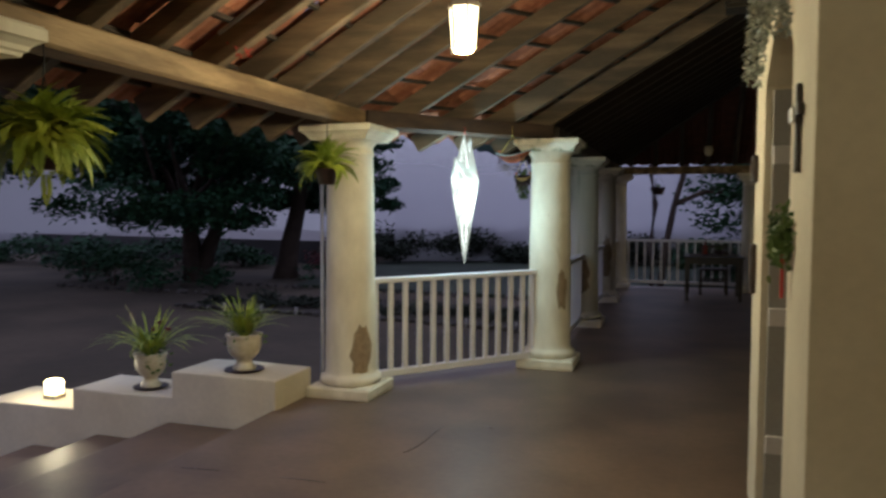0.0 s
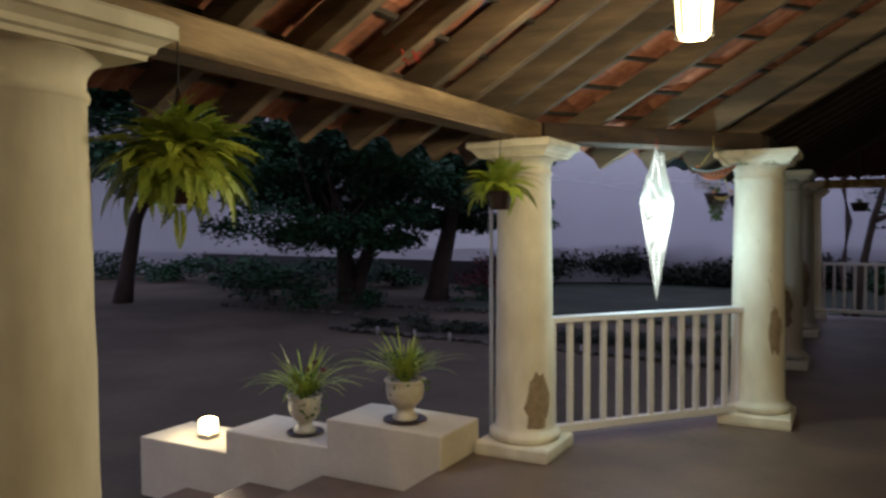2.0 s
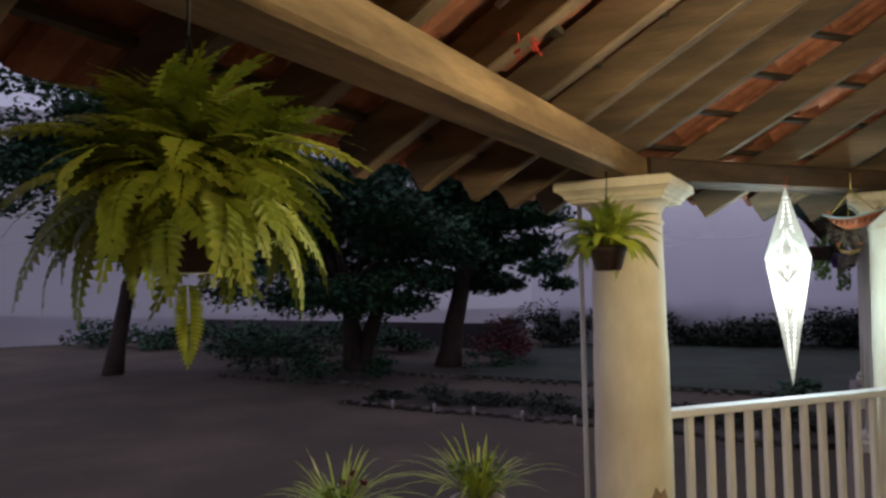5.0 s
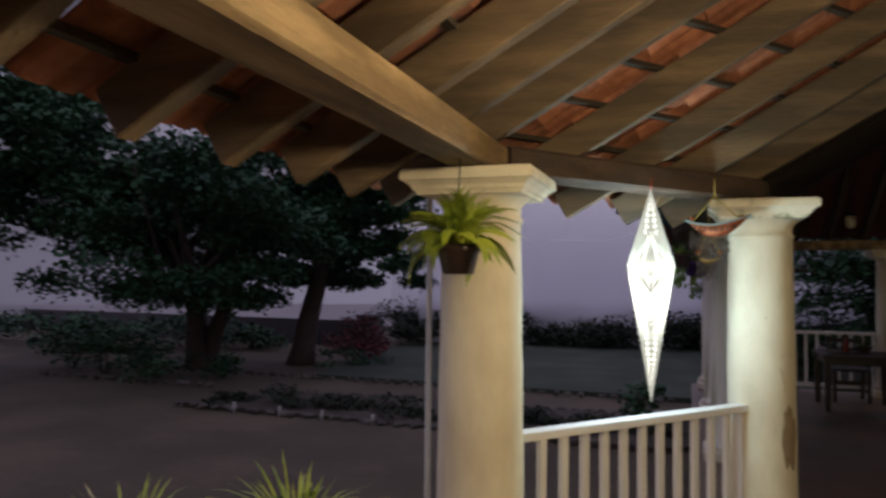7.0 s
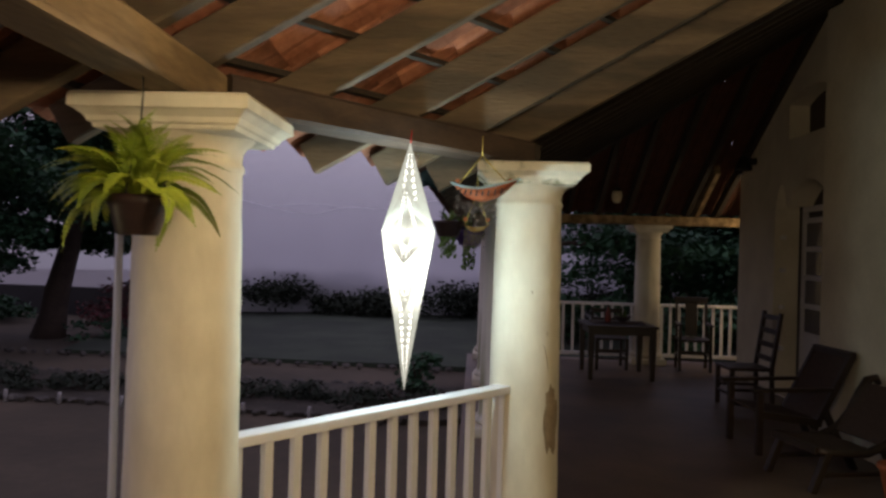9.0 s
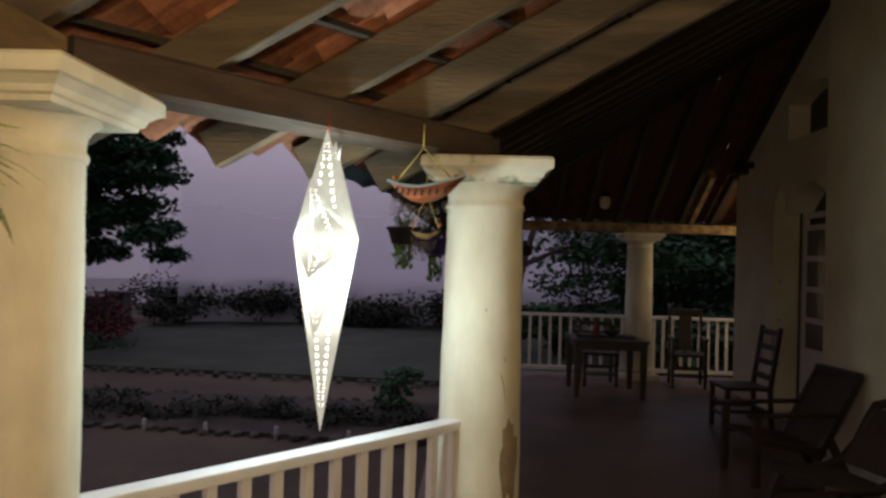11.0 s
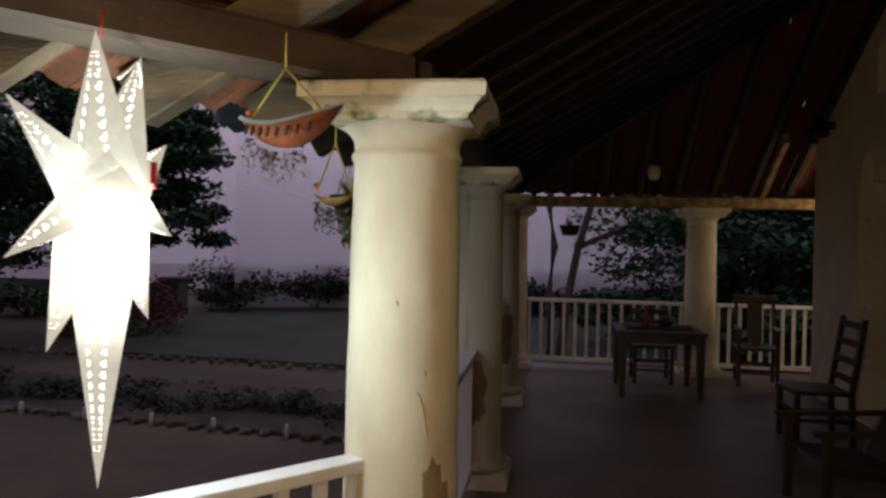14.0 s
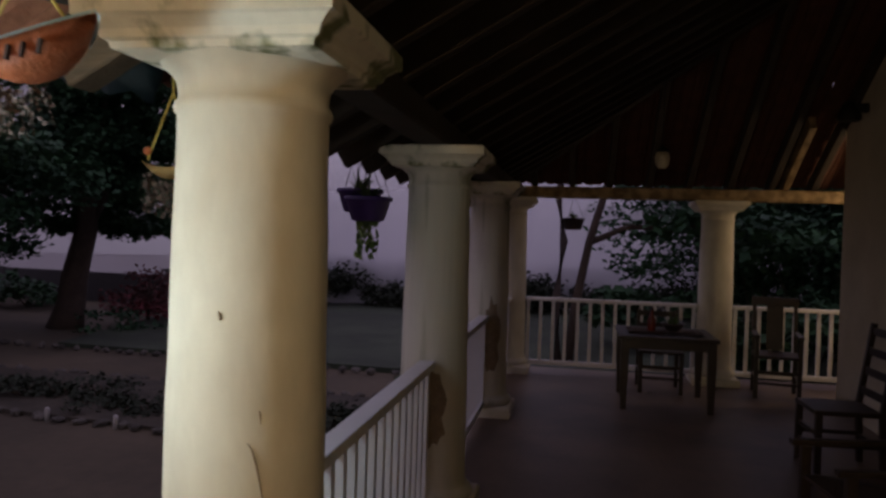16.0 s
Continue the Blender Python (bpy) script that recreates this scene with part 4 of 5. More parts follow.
reclining_chair((1.38, 10.30, 0), -84, "dark wooden reclining chair with a solid leaning back by the wall")
scroll_chair((1.42, 9.35, 0), -78, "low dark wooden chair with a scrolled curving back")
cp = thing("clay_planter", (1.62, 8.85, 0), "orange clay planter on the verandah floor", "planter")
part("pot", lathe([(0.10, 0), (0.11, 0.02), (0.15, 0.22), (0.165, 0.23), (0.165, 0.26), (0.14, 0.26), (0.13, 0.22)], 24), CLAY, cp)
bm = grass_blades(70, 30, 0.22, 0.01, 0.6)
bmesh.ops.translate(bm, vec=(0, 0, 0.2), verts=bm.verts)
part("leaves", bm, LEAF, cp)

# ---- doors ----
GLASS = bpy.data.materials.new("door glass")
GLASS.use_nodes = True
_g = GLASS.node_tree.nodes["Principled BSDF"]
_g.inputs["Base Color"].default_value = (0.10, 0.09, 0.10, 1)
_g.inputs["Roughness"].default_value = 0.06
_g.inputs["Specular IOR Level"].default_value = 0.8


def glazed_door(x, y0, y1, top, label, rows=4):
    d = thing("door_1", (x, y0, 0), label, "door", kind="structure")
    W = y1 - y0
    for k in (0, 1):
        a, b = W / 2 * k + 0.004, W / 2 * (k + 1) - 0.004
        leaf = part("door_leaf", new_box((0, a, 0.02), (0.04, a + 0.09, top), bevel=0.004), DOORWHITE, d)
        part("stile", new_box((0, b - 0.09, 0.02), (0.04, b, top), bevel=0.004), DOORWHITE, leaf)
        hs = [0.75 + (top - 0.85) * i / rows for i in range(rows + 1)]
        part("panel", new_box((0.006, a + 0.09, 0.02), (0.034, b - 0.09, 0.72)), DOORWHITE, leaf)
        for z in hs:
            part("glazing_bar", new_box((-0.003, a + 0.092, z - 0.03), (0.043, b - 0.092, z + 0.03), bevel=0.004), DOORWHITE, leaf)
        for z0, z1 in zip(hs, hs[1:]):
            part("pane", new_box((0.016, a + 0.092, z0 + 0.031), (0.022, b - 0.092, z1 - 0.031)), GLASS, leaf)
    part("fanlight", new_box((0.0, 0.0, top + 0.004), (0.05, W, top + 0.07), bevel=0.005), DOORWHITE, d)
    return d


glazed_door(FAR_WALL + 0.24, 11.36, 12.86, 2.20, "white glazed double door in an arched opening")
# added dark sheet: its colour stands for the unlit room behind the arch
part_back = tagged(part("wall_arch_infill", new_box((FAR_WALL + 0.295, 11.36, 0.02), (FAR_WALL + 0.33, 13.06, 2.56)), DARKWOOD), "dark sheet behind the door in place of the unlit interior", "wall", kind="structure")
tagged(part("wall_vent_back", new_box((FAR_WALL + 0.24, 11.60, 3.03), (FAR_WALL + 0.30, 12.74, 3.60)), POTDARK), "plain dark panel closing the vent opening", "vent", kind="structure")
me = mesh_of("shutter_hinge", new_box((-0.02, -0.05, -0.025), (0.02, 0.05, 0.025), bevel=0.004), DOORWHITE)
hinges = thing("shutter_hinges", (FAR_WALL + 0.08, 13.00, 0), "white shutter brackets in the door reveal", "bracket", kind="structure")
for z in (0.55, 1.05, 1.5, 1.9):
    o = new("bracket", me)
    o.parent, o.location = hinges, (0, 0, z)

# entrance doorway: open panelled leaf standing in the reveal
ed = thing("door_2", (NEAR_WALL + 0.03, 4.55, 0), "pale panelled door standing open in the arched entrance", "door", kind="structure")
W = 0.85
leaf = part("door_leaf", new_box((0.0, 0.0, 0.02), (W, 0.035, 2.00)), mat("grey door panel", (0.34, 0.32, 0.29), 0.6, var=0.1), ed)
for z in (0.37, 0.95, 1.67):
    part("rail", new_box((0.0, -0.03, z), (W, -0.003, z + 0.08), bevel=0.004), DOORWHITE, leaf)
part("stile", new_box((0.30, -0.03, 0.02), (0.36, -0.003, 2.00), bevel=0.004), DOORWHITE, leaf)
part("jamb", new_box((0.05, -0.87, 0.0), (0.12, -0.83, 1.98), bevel=0.004), DOORWHITE, ed)
hl = thing("wall_lamp", (NEAR_WALL, 4.89, 2.40), "dark unlit slatted lantern on the entrance wall", "lamp")
part("bracket", new_box((-0.08, -0.015, 0.06), (0.0, 0.015, 0.09)), IRON, hl)
part("cap", square_rings([(0.075, 0.04), (0.07, 0.06), (0.02, 0.10)]), IRON, hl)
part("body", square_rings([(0.035, -0.12), (0.06, 0.04)]), IRON, hl)
for p in hl.children[1:]:
    p.location = (-0.09, 0, 0)
ring = thing("tinsel_garland", (NEAR_WALL - 0.05, 4.25, 2.27), "silver and green tinsel garland over the arched doorway", "garland")
bm = bmesh.new()
r = random.Random(12)
for i in range(900):
    t = r.uniform(0, 1)
    y, z = -0.50 + 1.0 * t, 0.10 - 0.28 * (2 * t - 1) ** 2
    m = pose(r.uniform(-0.05, 0.045), y + r.uniform(-0.05, 0.05), z + r.uniform(-0.05, 0.05), r.uniform(0, 180), r.uniform(0, 180), 0)
    bm.faces.new([bm.verts.new(m @ Vector(v)) for v in ((0, 0, 0), (0.006, 0.012, 0), (0, 0.05, 0.0), (-0.006, 0.012, 0))])
part("tinsel", bm, TINSEL, ring)
cx = thing("wall_cross", (NEAR_WALL, 3.45, 1.755), "dark wooden cross hanging on the cream wall", "cross")
part("upright", new_box((-0.018, -0.018, -0.17), (-0.002, 0.018, 0.10), bevel=0.003), DARKWOOD, cx)
part("crossbar", new_box((-0.022, -0.075, 0.0), (-0.004, 0.075, 0.035), bevel=0.003), DARKWOOD, cx)
part("figure", new_box((-0.034, -0.035, -0.02), (-0.022, 0.035, 0.03), bevel=0.008), STEEL, cx)
dv = thing("door_ornament", (NEAR_WALL, 3.60, 1.38), "dried green wreath with red ribbon on the wall", "ornament")
bm = bmesh.new()
for i in range(260):
    m = pose(r.uniform(-0.07, -0.005), r.gauss(0, 0.03), r.gauss(0, 0.045), r.uniform(0, 180), r.uniform(0, 180), 0)
    bm.faces.new([bm.verts.new(m @ Vector(v)) for v in ((0, 0, 0), (0.008, 0.014, 0), (0, 0.04, 0.004), (-0.008, 0.014, 0))])
part("leaves", bm, LEAF, dv)
part("ribbon", new_box((-0.03, -0.012, -0.20), (-0.022, 0.012, -0.05)), REDTHREAD, dv)
for y, z, h in ((4.92, 1.67, 0.13), (4.91, 1.18, 0.24)):
    fr = thing("picture_frame", (NEAR_WALL, y, z), "small dark picture frame hanging on the wall", "picture", "frames by the door")
    part("frame", new_box((-0.025, -0.07, -h / 2), (-0.002, 0.07, h / 2), bevel=0.004), DARKWOOD, fr)
    part("picture", new_box((-0.029, -0.05, -h / 2 + 0.02), (-0.0255, 0.05, h / 2 - 0.02)), BARK, fr)

# conduit and ribbon under the roof
pp = thing("conduit", (0, 0, 0), "thin steel conduit pipe fixed along a rafter", "pipe")
z0 = roof_z(-2.15, 4.33)
part("tube", tube(bmesh.new(), [(-2.15, 4.33, z0 - 0.12), (0.4, 4.33, roof_z(0.4, 4.33) - 0.12)], 0.011, 8), STEEL, pp)
rb = thing("red_ribbon", (-2.22, 4.55, 2.31), "red ribbon tied above the beam", "ribbon")
bm = bmesh.new()
for i in range(9):
    a = r.uniform(0, 6.28)
    tube(bm, [(0.03, 0, 0.0), (0.05 + 0.03 * math.cos(a), 0.05 * math.sin(a), 0.05 + r.uniform(-0.03, 0.03)), (0.05 + 0.06 * math.cos(a), 0.09 * math.sin(a), 0.03 + r.uniform(-0.05, 0.06))], 0.004, 4)
part("ribbon", bm, REDTHREAD, rb)

# ---- yard ----


def leaf_cloud(bm, centres, per, size, r):
    for c, rad in centres:
        for i in range(per):
            u = Vector((r.gauss(0, 1), r.gauss(0, 1), r.gauss(0, 0.55)))
            u = u.normalized() * rad * (r.random() ** 0.4)
            u.z *= 0.55
            m = Matrix.Translation(Vector(c) + u) @ Euler((r.uniform(-0.9, 0.9), r.uniform(-0.9, 0.9), r.uniform(0, 6.28))).to_matrix().to_4x4()
            s = size * r.uniform(0.6, 1.3)
            bm.faces.new([bm.verts.new(m @ Vector(v)) for v in ((0, 0, 0), (0.35 * s, 0.45 * s, 0.05 * s), (0, s, 0), (-0.35 * s, 0.45 * s, 0.05 * s))])


def tree(place, height, spread, trunk_r, seed, label, per=60, size=0.28, forks=2, crown_z=0.42, clumps=70, lean=0.0, leaf=TREELEAF):
    t = thing("tree", (*place, GROUND), label, "tree", "yard trees")
    r = random.Random(seed)
    wood, ends = bmesh.new(), []
    for k in range(forks):
        a = 2 * math.pi * k / forks + r.uniform(0, 0.8)
        base = Vector((math.cos(a), math.sin(a), 0)) * trunk_r * (0.5 if forks > 1 else 0)
        pts, rad = [base - Vector((0, 0, 0.15))], [trunk_r * 1.35]
        d = Vector((0.22 * math.cos(a) + lean, 0.22 * math.sin(a), 1)).normalized()
        p = base
        for i in range(6):
            p = p + d * height * crown_z / 5
            d = (d + Vector((r.gauss(0, 0.09), r.gauss(0, 0.09), 0))).normalized()
            pts.append(p.copy())
            rad.append(trunk_r * (1 - 0.08 * i))
        tube(wood, pts, rad, 9)
        for j in range(7):
            b = a + r.uniform(-1.9, 1.9)
            q = pts[r.choice((4, 5, 6))]
            L = spread * r.uniform(0.5, 0.95)
            e1 = q + Vector((math.cos(b) * L * 0.5, math.sin(b) * L * 0.5, height * r.uniform(0.08, 0.3)))
            e2 = q + Vector((math.cos(b) * L, math.sin(b) * L, height * r.uniform(0.05, 0.45)))
            tube(wood, [q, (q + e1) / 2 + Vector((0, 0, 0.1)), e1, e2], [trunk_r * 0.45, trunk_r * 0.34, trunk_r * 0.22, 0.02], 6)
            ends += [e1, e2, (e1 + e2) / 2]
    part("trunk", wood, BARK, t)
    centres = []
    for i in range(clumps):
        e = r.choice(ends)
        c = e + Vector((r.gauss(0, 0.16) * spread, r.gauss(0, 0.16) * spread, r.gauss(0, 0.10) * height))
        c.z = max(c.z, height * crown_z * 0.8)
        centres.append((c, spread * r.uniform(0.14, 0.28)))
    crown = bmesh.new()
    leaf_cloud(crown, centres, per, size, r)
    part("crown", crown, leaf, t)
    return t


tree((-12.9, 18.7), 7.2, 4.0, 0.24, 2, "large dark leafy tree with forked trunk", per=420, size=0.16, forks=3, crown_z=0.31, clumps=135)
tree((-11.2, 20.6), 8.8, 2.2, 0.30, 5, "tall dark leafy tree with a straight trunk", per=420, size=0.16, forks=1, crown_z=0.31, clumps=120)
tree((-18.6, 15.6), 9.5, 4.2, 0.22, 8, "tall dark tree at the side of the yard", per=360, size=0.17, forks=1, crown_z=0.42, clumps=130)
tree((5.2, 26.0), 7.5, 5.2, 0.30, 14, "spreading dark tree behind the verandah end", per=300, size=0.17, forks=2, crown_z=0.28, clumps=130)
tree((10.5, 24.5), 8.5, 5.0, 0.32, 15, "dense dark tree behind the house", per=260, size=0.2, forks=2, crown_z=0.22, clumps=130)
tt = thing("bare_tree", (-0.50, 19.6, GROUND), "slender twin-stemmed tree with few leaves", "tree")
bm = bmesh.new()
tube(bm, [(-0.05, 0, -0.1), (-0.12, 0, 1.2), (-0.02, 0, 2.2), (-0.14, 0, 3.0), (0.0, 0, 3.9), (0.3, 0, 5.0)], [0.10, 0.085, 0.075, 0.07, 0.05, 0.02], 9)
tube(bm, [(0.10, 0, -0.1), (0.22, 0, 1.1), (0.42, 0, 2.2), (0.70, 0, 3.2), (0.80, 0, 4.2), (0.9, 0, 5.2)], [0.09, 0.08, 0.07, 0.06, 0.045, 0.02], 9)
tube(bm, [(0.45, 0, 2.2), (1.1, 0.1, 2.5), (1.9, 0.2, 2.45), (2.9, 0.2, 2.7)], [0.06, 0.05, 0.04, 0.02], 7)
part("trunk", bm, BARK, tt)
bm = bmesh.new()
r = random.Random(77)
leaf_cloud(bm, [((1.4 + 0.28 * i, 0.2, 2.5 + 0.14 * r.gauss(0, 1)), 0.45) for i in range(9)] + [((r.uniform(-0.9, 2.6), r.uniform(-0.5, 0.5), r.uniform(3.9, 5.2)), 0.7) for i in range(20)], 60, 0.22, r)
part("crown", bm, TREELEAF, tt)


def shrub(place, w, h, material, seed, label, n=260, size=0.16, group="garden shrubs"):
    s = thing("shrub", (*place, GROUND - 0.02), label, "shrub", group)
    r = random.Random(seed)
    bm = bmesh.new()
    leaf_cloud(bm, [((r.gauss(0, 0.28) * w, r.gauss(0, 0.28) * w, h * r.uniform(0.2, 0.75)), 0.28 * max(w, h)) for i in range(9)], n // 9, size, r)
    part("foliage", bm, material, s)
    for k in range(4):
        part("stem", tube(bmesh.new(), [(0.03 * k, 0, 0), (r.gauss(0, 0.2) * w, r.gauss(0, 0.2) * w, h * 0.7)], [0.02, 0.008], 5), BARK, s)
    return s


shrub((-10.1, 21.9), 1.8, 1.5, REDLEAF, 31, "dusky red bougainvillea bush in the garden", 1500, 0.12)
for i, (x, y, w, h) in enumerate(((-14.2, 16.9, 1.4, 0.9), (-12.4, 16.4, 1.2, 0.8), (-11.4, 17.4, 1.0, 0.7), (-15.6, 17.4, 1.2, 1.0), (-9.4, 20.2, 1.0, 0.6), (-2.2, 15.2, 0.7, 0.9), (-13.6, 17.6, 1.2, 0.8), (-15.0, 18.8, 1.2, 0.9))):
    shrub((x, y), w, h, TREELEAF, 40 + i, "low dark green garden shrub", 420, 0.11)
for i, (x, y, w, h) in enumerate(((2.6, 19.0, 1.6, 1.6), (4.6, 19.4, 1.8, 1.9), (6.6, 19.0, 1.8, 1.8), (0.9, 22.0, 1.7, 1.5), (8.6, 19.6, 1.8, 2.2), (3.4, 22.5, 2.0, 2.4), (4.2, 21.2, 2.4, 3.2), (6.4, 21.6, 2.6, 3.6), (8.4, 21.8, 2.6, 3.6))):
    shrub((x, y), w, h, TREELEAF, 60 + i, "tall dark shrub behind the verandah end", 1800, 0.2)
for i, (x, y, w, h) in enumerate(((-14.6, 23.6, 1.8, 0.9), (-17.0, 23.2, 2.2, 1.1), (-19.4, 23.4, 2.4, 1.0), (-21.8, 22.8, 2.2, 1.2), (-24.2, 22.4, 2.4, 1.1), (-26.8, 22.0, 2.6, 1.3), (-18.2, 20.6, 1.6, 0.8))):
    shrub((x, y), w, h, TREELEAF, 90 + i, "dark shrub in front of the boundary wall", 1100, 0.16)
r = random.Random(140)
for i in range(17):
    x = -9.3 + 0.46 * i
    shrub((x + r.uniform(-0.12, 0.12), 14.55 - 0.06 * (x + 9.3) + r.uniform(-0.25, 0.25)), r.uniform(0.45, 0.75), r.uniform(0.22, 0.42), HEDGELEAF, 150 + i, "low clipped dark plant in the flower bed", 420, 0.07, "plants in the flower bed")
# lawn, path and beds
tagged(part("lawn", poly_slab([(-9.5, 18.2), (6, 17.2), (40, 24), (40, 40), (-10.5, 40), (-10.5, 24)], GROUND - 0.2, GROUND + 0.08), LAWN), "dull green lawn", "lawn", kind="structure")
tagged(part("flower_bed", poly_slab([(-9.8, 14.0), (-1.8, 13.2), (3.0, 16.2), (3.0, 17.0), (-1.8, 15.6), (-9.2, 15.9)], GROUND - 0.2, GROUND + 0.07), mat("bed soil", (0.05, 0.04, 0.028), 0.95, var=0.4, scale=3, bump=0.6)), "dark planted flower bed", "flower bed", kind="structure")
edge = thing("bed_edging", (0, 0, GROUND), "row of rough stones edging the garden beds", "edging", kind="structure")
bm = bmesh.new()
bmesh.ops.create_icosphere(bm, subdivisions=1, radius=0.11)
for v in bm.verts:
    v.co *= 1 + 0.25 * noise.noise(v.co * 9)
    v.co.z *= 0.75
stone = mesh_of("stone", bm, STONE)
r = random.Random(90)
for (x0, y0), (x1, y1), n in (((-9.8, 13.95), (-1.8, 13.15), 34), ((-9.2, 15.95), (-1.8, 15.65), 30), ((-12, 18.1), (-1.5, 17.4), 40), ((-15.4, 16.2), (-10.4, 16.0), 18)):
    for i in range(n):
        t = (i + r.uniform(-0.3, 0.3)) / n
        o = new("stone", stone)
        o.parent = edge
        o.matrix_basis = pose(x0 + (x1 - x0) * t, y0 + (y1 - y0) * t + r.uniform(-0.05, 0.05), 0.06, 0, 0, r.uniform(0, 360)) @ Matrix.Diagonal((r.uniform(0.5, 1.1), r.uniform(0.5, 0.9), r.uniform(0.4, 0.8), 1))
pm = mesh_of("marker_post", lathe([(0.028, 0), (0.028, 0.16), (0.018, 0.18)], 8), GREYPAINT)
for i, x in enumerate((-8.6, -7.7, -6.9, -6.0, -5.1, -4.3, -3.4, -2.5)):
    o = new("marker_post", pm)
    o.location = (x, 13.75 - 0.09 * (x + 8.6), GROUND + 0.0)
    tagged(o, "short white marker post at the bed's edge", "post", "bed markers")
bwall = thing("boundary_wall", (0, 0, 0), "low grey boundary wall with an end pillar", "wall", kind="structure")
GREYWALL = mat("grey boundary render", (0.075, 0.070, 0.072), 0.9, var=0.2, scale=0.6, bump=0.3)
bm = bmesh.new()
bar(bm, (-11.5, 25.5, -0.35), (-52.0, 29.8, -0.35), 0.25, 1.18)
part("wall", bm, GREYWALL, bwall)
part("pillar", new_box((-11.6, 25.2, GROUND - 0.3), (-11.05, 25.75, 0.38), bevel=0.02), GREYWALL, bwall)
part("pillar_cap", new_box((-11.68, 25.12, 0.382), (-10.97, 25.83, 0.45), bevel=0.02), GREYWALL, bwall)
far = bmesh.new()
r = random.Random(101)
for i in range(150):
    a = math.radians(-22 + 58 * i / 149 + r.uniform(-1, 1))
    d = r.uniform(25, 36)
    leaf_cloud(far, [((-1 + d * math.sin(a), 3 + d * math.cos(a), GROUND + 0.35 + 0.55 * r.random() ** 2), r.uniform(0.6, 1.5))], 850, 0.15, r)
hedge = part("distant_shrubs", far, HEDGELEAF)
tagged(hedge, "misty dark line of distant shrubs", "shrubs", kind="stuff")
# upright see-through sheets that stand in for haze over the far end of the garden
mist = bpy.data.materials.new("haze sheet")
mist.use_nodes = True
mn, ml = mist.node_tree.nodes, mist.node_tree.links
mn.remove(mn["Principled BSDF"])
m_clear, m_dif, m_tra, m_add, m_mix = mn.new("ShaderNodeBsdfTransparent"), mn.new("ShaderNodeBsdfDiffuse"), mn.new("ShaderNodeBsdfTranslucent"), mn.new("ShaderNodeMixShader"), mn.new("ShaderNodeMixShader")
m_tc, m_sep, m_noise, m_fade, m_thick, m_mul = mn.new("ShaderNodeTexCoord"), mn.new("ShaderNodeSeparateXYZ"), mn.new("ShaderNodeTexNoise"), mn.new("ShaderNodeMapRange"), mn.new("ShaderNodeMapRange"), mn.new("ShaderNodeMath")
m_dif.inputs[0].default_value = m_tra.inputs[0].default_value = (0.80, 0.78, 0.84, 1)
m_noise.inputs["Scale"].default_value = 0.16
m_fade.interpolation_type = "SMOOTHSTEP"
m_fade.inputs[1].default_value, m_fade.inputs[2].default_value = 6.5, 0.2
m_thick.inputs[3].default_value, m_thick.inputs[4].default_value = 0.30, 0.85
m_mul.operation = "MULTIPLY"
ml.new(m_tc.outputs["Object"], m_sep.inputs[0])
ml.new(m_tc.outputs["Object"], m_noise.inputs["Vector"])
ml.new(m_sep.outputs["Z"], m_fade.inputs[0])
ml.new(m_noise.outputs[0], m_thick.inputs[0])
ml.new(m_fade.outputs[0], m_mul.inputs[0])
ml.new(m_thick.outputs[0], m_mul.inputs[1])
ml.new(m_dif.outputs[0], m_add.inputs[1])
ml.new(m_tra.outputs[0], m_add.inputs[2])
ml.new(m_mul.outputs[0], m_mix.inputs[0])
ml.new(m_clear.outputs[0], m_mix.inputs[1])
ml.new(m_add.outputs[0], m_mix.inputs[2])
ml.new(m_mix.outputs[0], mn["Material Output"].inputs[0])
# three curved sheets, one behind another, thicken the imitated haze
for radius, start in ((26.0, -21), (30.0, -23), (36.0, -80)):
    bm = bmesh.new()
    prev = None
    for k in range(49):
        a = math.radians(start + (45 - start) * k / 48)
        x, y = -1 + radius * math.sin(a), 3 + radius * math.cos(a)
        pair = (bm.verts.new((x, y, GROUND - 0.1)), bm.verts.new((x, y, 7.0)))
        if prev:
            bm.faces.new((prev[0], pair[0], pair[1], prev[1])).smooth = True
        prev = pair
    sheet = tagged(part("mist", bm, mist), "see-through sheet standing in for mist over the far garden", "mist", kind="structure")
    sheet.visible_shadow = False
# glowing backdrop ring that stands for the fog closing the distance
fog = bpy.data.materials.new("dusk fog")
fog.use_nodes = True
fn, fl = fog.node_tree.nodes, fog.node_tree.links
fn.remove(fn["Principled BSDF"])
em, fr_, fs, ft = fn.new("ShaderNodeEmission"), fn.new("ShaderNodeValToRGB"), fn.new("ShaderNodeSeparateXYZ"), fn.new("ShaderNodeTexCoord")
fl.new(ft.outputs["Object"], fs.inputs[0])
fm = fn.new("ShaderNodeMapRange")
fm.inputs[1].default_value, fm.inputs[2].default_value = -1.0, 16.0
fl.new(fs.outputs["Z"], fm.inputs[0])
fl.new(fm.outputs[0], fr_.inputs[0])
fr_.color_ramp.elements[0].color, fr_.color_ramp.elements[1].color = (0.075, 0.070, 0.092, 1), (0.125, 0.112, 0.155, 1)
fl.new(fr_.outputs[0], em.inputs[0])
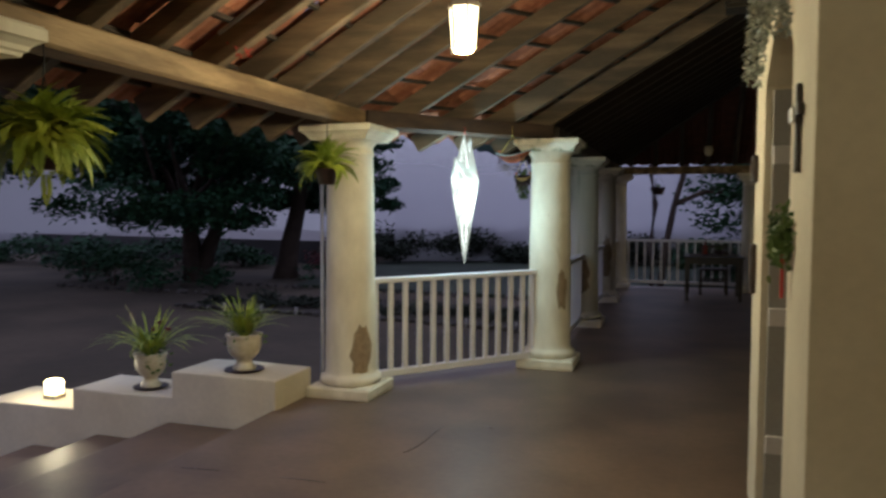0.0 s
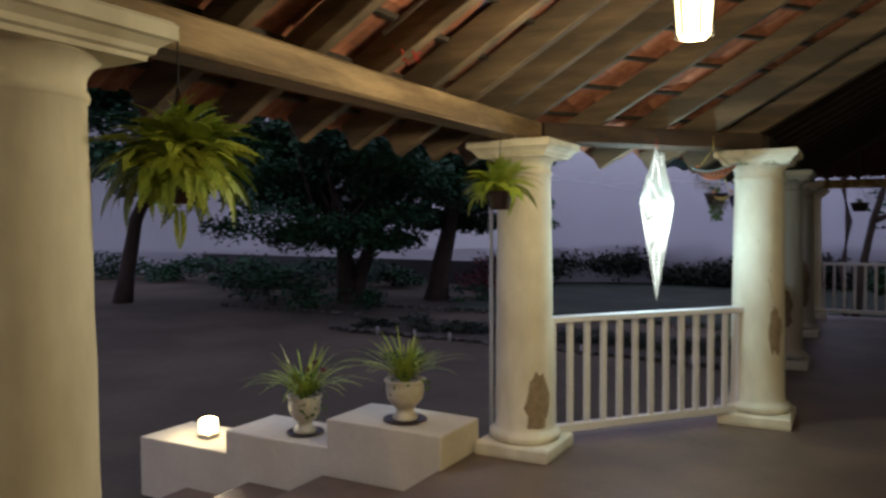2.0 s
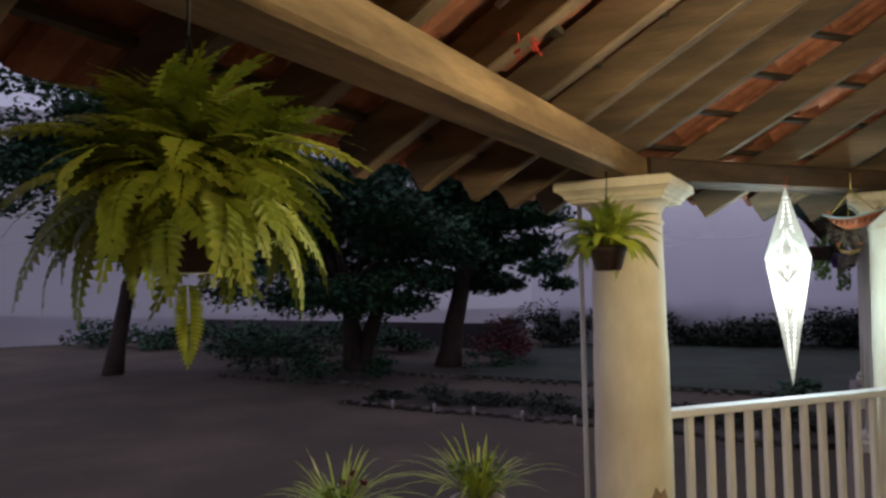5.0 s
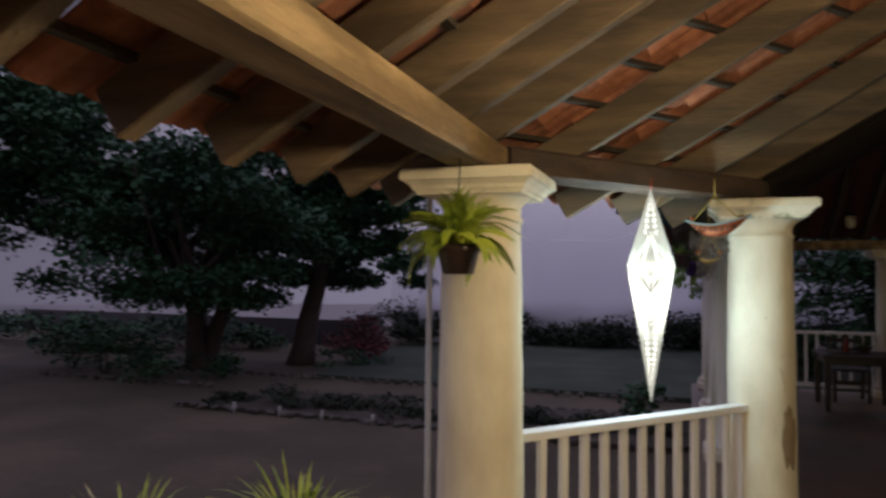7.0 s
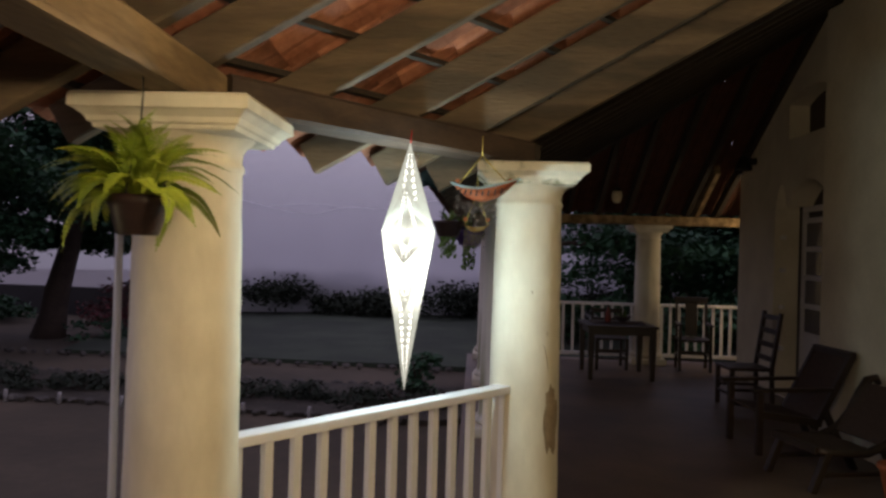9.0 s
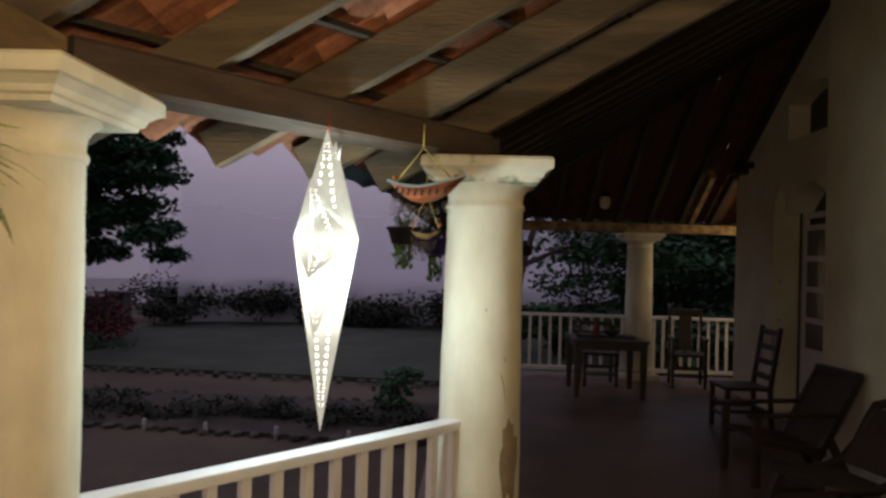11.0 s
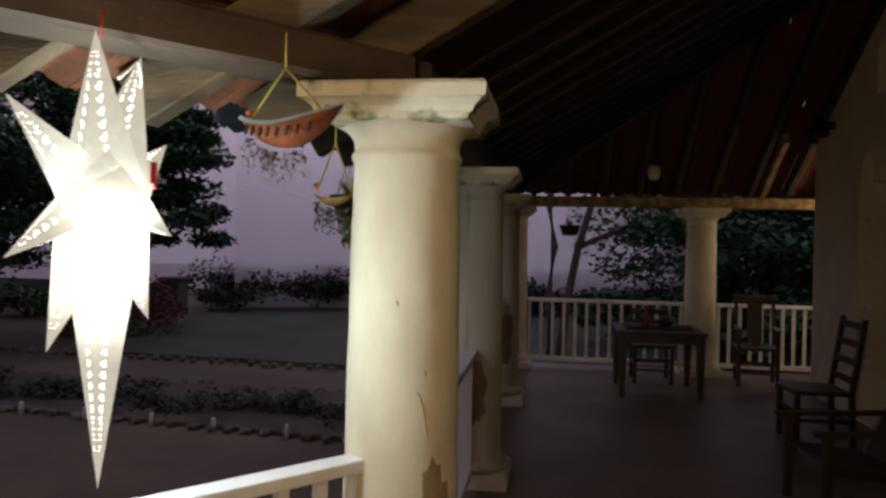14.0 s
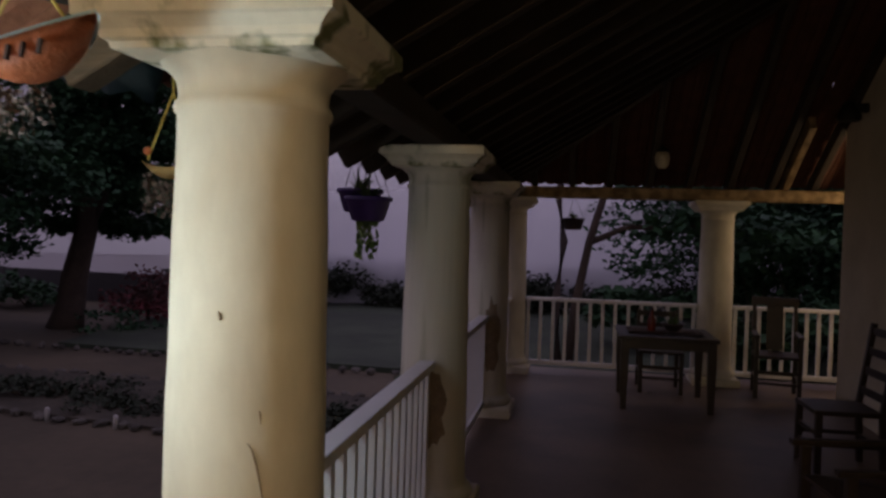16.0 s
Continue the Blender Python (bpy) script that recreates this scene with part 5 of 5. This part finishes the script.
# a dusk glow ahead is painted in: emission weakens towards the side
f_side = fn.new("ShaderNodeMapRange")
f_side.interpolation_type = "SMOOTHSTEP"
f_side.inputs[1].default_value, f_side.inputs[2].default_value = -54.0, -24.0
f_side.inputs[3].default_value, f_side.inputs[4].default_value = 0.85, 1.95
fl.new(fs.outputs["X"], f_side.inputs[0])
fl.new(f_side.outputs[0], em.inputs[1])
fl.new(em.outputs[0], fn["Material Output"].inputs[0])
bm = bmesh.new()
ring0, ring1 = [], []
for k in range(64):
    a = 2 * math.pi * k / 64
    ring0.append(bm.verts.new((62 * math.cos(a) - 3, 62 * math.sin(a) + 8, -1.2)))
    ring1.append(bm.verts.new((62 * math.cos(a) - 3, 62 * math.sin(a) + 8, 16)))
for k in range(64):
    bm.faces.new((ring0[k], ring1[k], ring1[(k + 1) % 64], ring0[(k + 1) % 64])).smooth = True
tagged(part("backdrop", bm, fog), "glowing backdrop ring painted as purple-grey dusk fog", "backdrop", kind="structure")
wires = thing("power_lines", (0, 0, 0), "thin overhead power lines far across the yard", "cable")
for k in range(3):
    part("wire", tube(bmesh.new(), [(-48 + 5 * i, 40 - 0.25 * i, 7.2 + 0.35 * k + 0.05 * (i - 6) ** 2 * 0.3) for i in range(14)], 0.022, 5), IRON, wires)
tp = thing("tarpaulin", (-1.74, 8.25, 2.16), "dark teal plastic sheet scrap hanging under the eaves", "sheet")
bm = bmesh.new()
g = {}
for i in range(9):
    for j in range(4):
        g[i, j] = bm.verts.new((-0.16 + 0.05 * i, 0.03 * math.sin(1.7 * i + j), 0.05 - 0.045 * j + 0.018 * math.sin(2.3 * i) * (j == 3) - 0.012 * i))
for i in range(8):
    for j in range(3):
        bm.faces.new((g[i, j], g[i + 1, j], g[i + 1, j + 1], g[i, j + 1])).smooth = True
bmesh.ops.solidify(bm, geom=bm.faces, thickness=0.003)
part("sheet", bm, mat("teal plastic sheet", (0.03, 0.055, 0.06), 0.5, var=0.2), tp)

# ---- battens and tiles, last ----
bm = bmesh.new()
for i in range(20):
    x = -2.75 + 0.28 * i
    pts = [(x, -2.9), (x, 6.3)] if x < 0.59 else [(x, -2.9), (x, 3.75)]
    bar(bm, (x, pts[0][1], roof_z(x, 0) + 0.014), (x, pts[1][1], roof_z(x, 0) + 0.014), 0.04, 0.025)
    if x < 1.9:
        x2 = x + 1.27
        if x2 < 2.3:
            bar(bm, (x, 6.3, roof_z(x, 6.3) + 0.014), (x2, 7.88, roof_z(x2, 7.88) + 0.014), 0.04, 0.025)
            bar(bm, (x2, 7.88, roof_z(x2, 7.88) + 0.014), (x2, max(8.0, 15.25 - (x2 + 1.04)), roof_z(x2, 8) + 0.014), 0.04, 0.025)
# batten colour is darkened so that gaps between the tiles look shaded
part("battens", bm, SHADEDRAFTER, roof)
near_tile, far_tile = tile_mesh("roof_tile", TILE), tile_mesh("shaded_roof_tile", SHADEDTILE)
spots = []
dx = TL * math.cos(math.atan(PITCH))
y = -2.85
while y < 15.6:
    lim = 2.6 if y < NEAR_Y0 else (NEAR_WALL if y < NEAR_Y1 else (MID_WALL if y < STEP_Y else FAR_WALL))
    x = beam_x(y) - 0.62
    while x < lim - 0.1 and (y < 7.88 or x + 1.04 < 15.25 - y + 0.1):
        spots.append((x, y, False))
        x += dx
    y += TW if not 6.3 < y < 7.88 else TW * 0.78
x = -1.5
while x < 5.0:
    y = 15.52
    while y > (CORNER_Y + 0.1 if x > FAR_WALL else 15.25 - (x + 1.04)):
        spots.append((x, y, True))
        y -= dx
    x += TW
near = [s for s in spots if 3.6 < s[1] < 8.0 and s[0] < 0.55 and not s[2]]
near.sort(key=lambda s: abs(s[1] - 6.2) + abs(s[0] + 1.4))
chosen = set(near[:300])
rng = random.Random(5)
join = {True: ([], []), False: ([], [])}
for s in spots:
    m = tile_pose(*s) @ pose(0, 0, rng.uniform(-0.006, 0.006), rng.uniform(-1.5, 1.5), rng.uniform(-1.5, 1.5), rng.uniform(-2, 2))
    if s in chosen:
        o = new("tile", near_tile)
        o.parent = roof
        o.matrix_basis = m
    else:
        # tiles past y = 8 use the copy with shade in its colour
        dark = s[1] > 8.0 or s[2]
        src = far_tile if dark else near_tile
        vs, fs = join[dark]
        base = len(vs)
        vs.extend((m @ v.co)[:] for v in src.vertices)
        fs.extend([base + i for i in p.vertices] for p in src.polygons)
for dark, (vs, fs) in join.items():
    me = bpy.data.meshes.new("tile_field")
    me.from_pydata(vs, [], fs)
    me.materials.append(SHADEDTILE if dark else TILE)
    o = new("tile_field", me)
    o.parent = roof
    tagged(o, "clay tiles with the far roof's shade in their colour" if dark else "", kind="stuff")
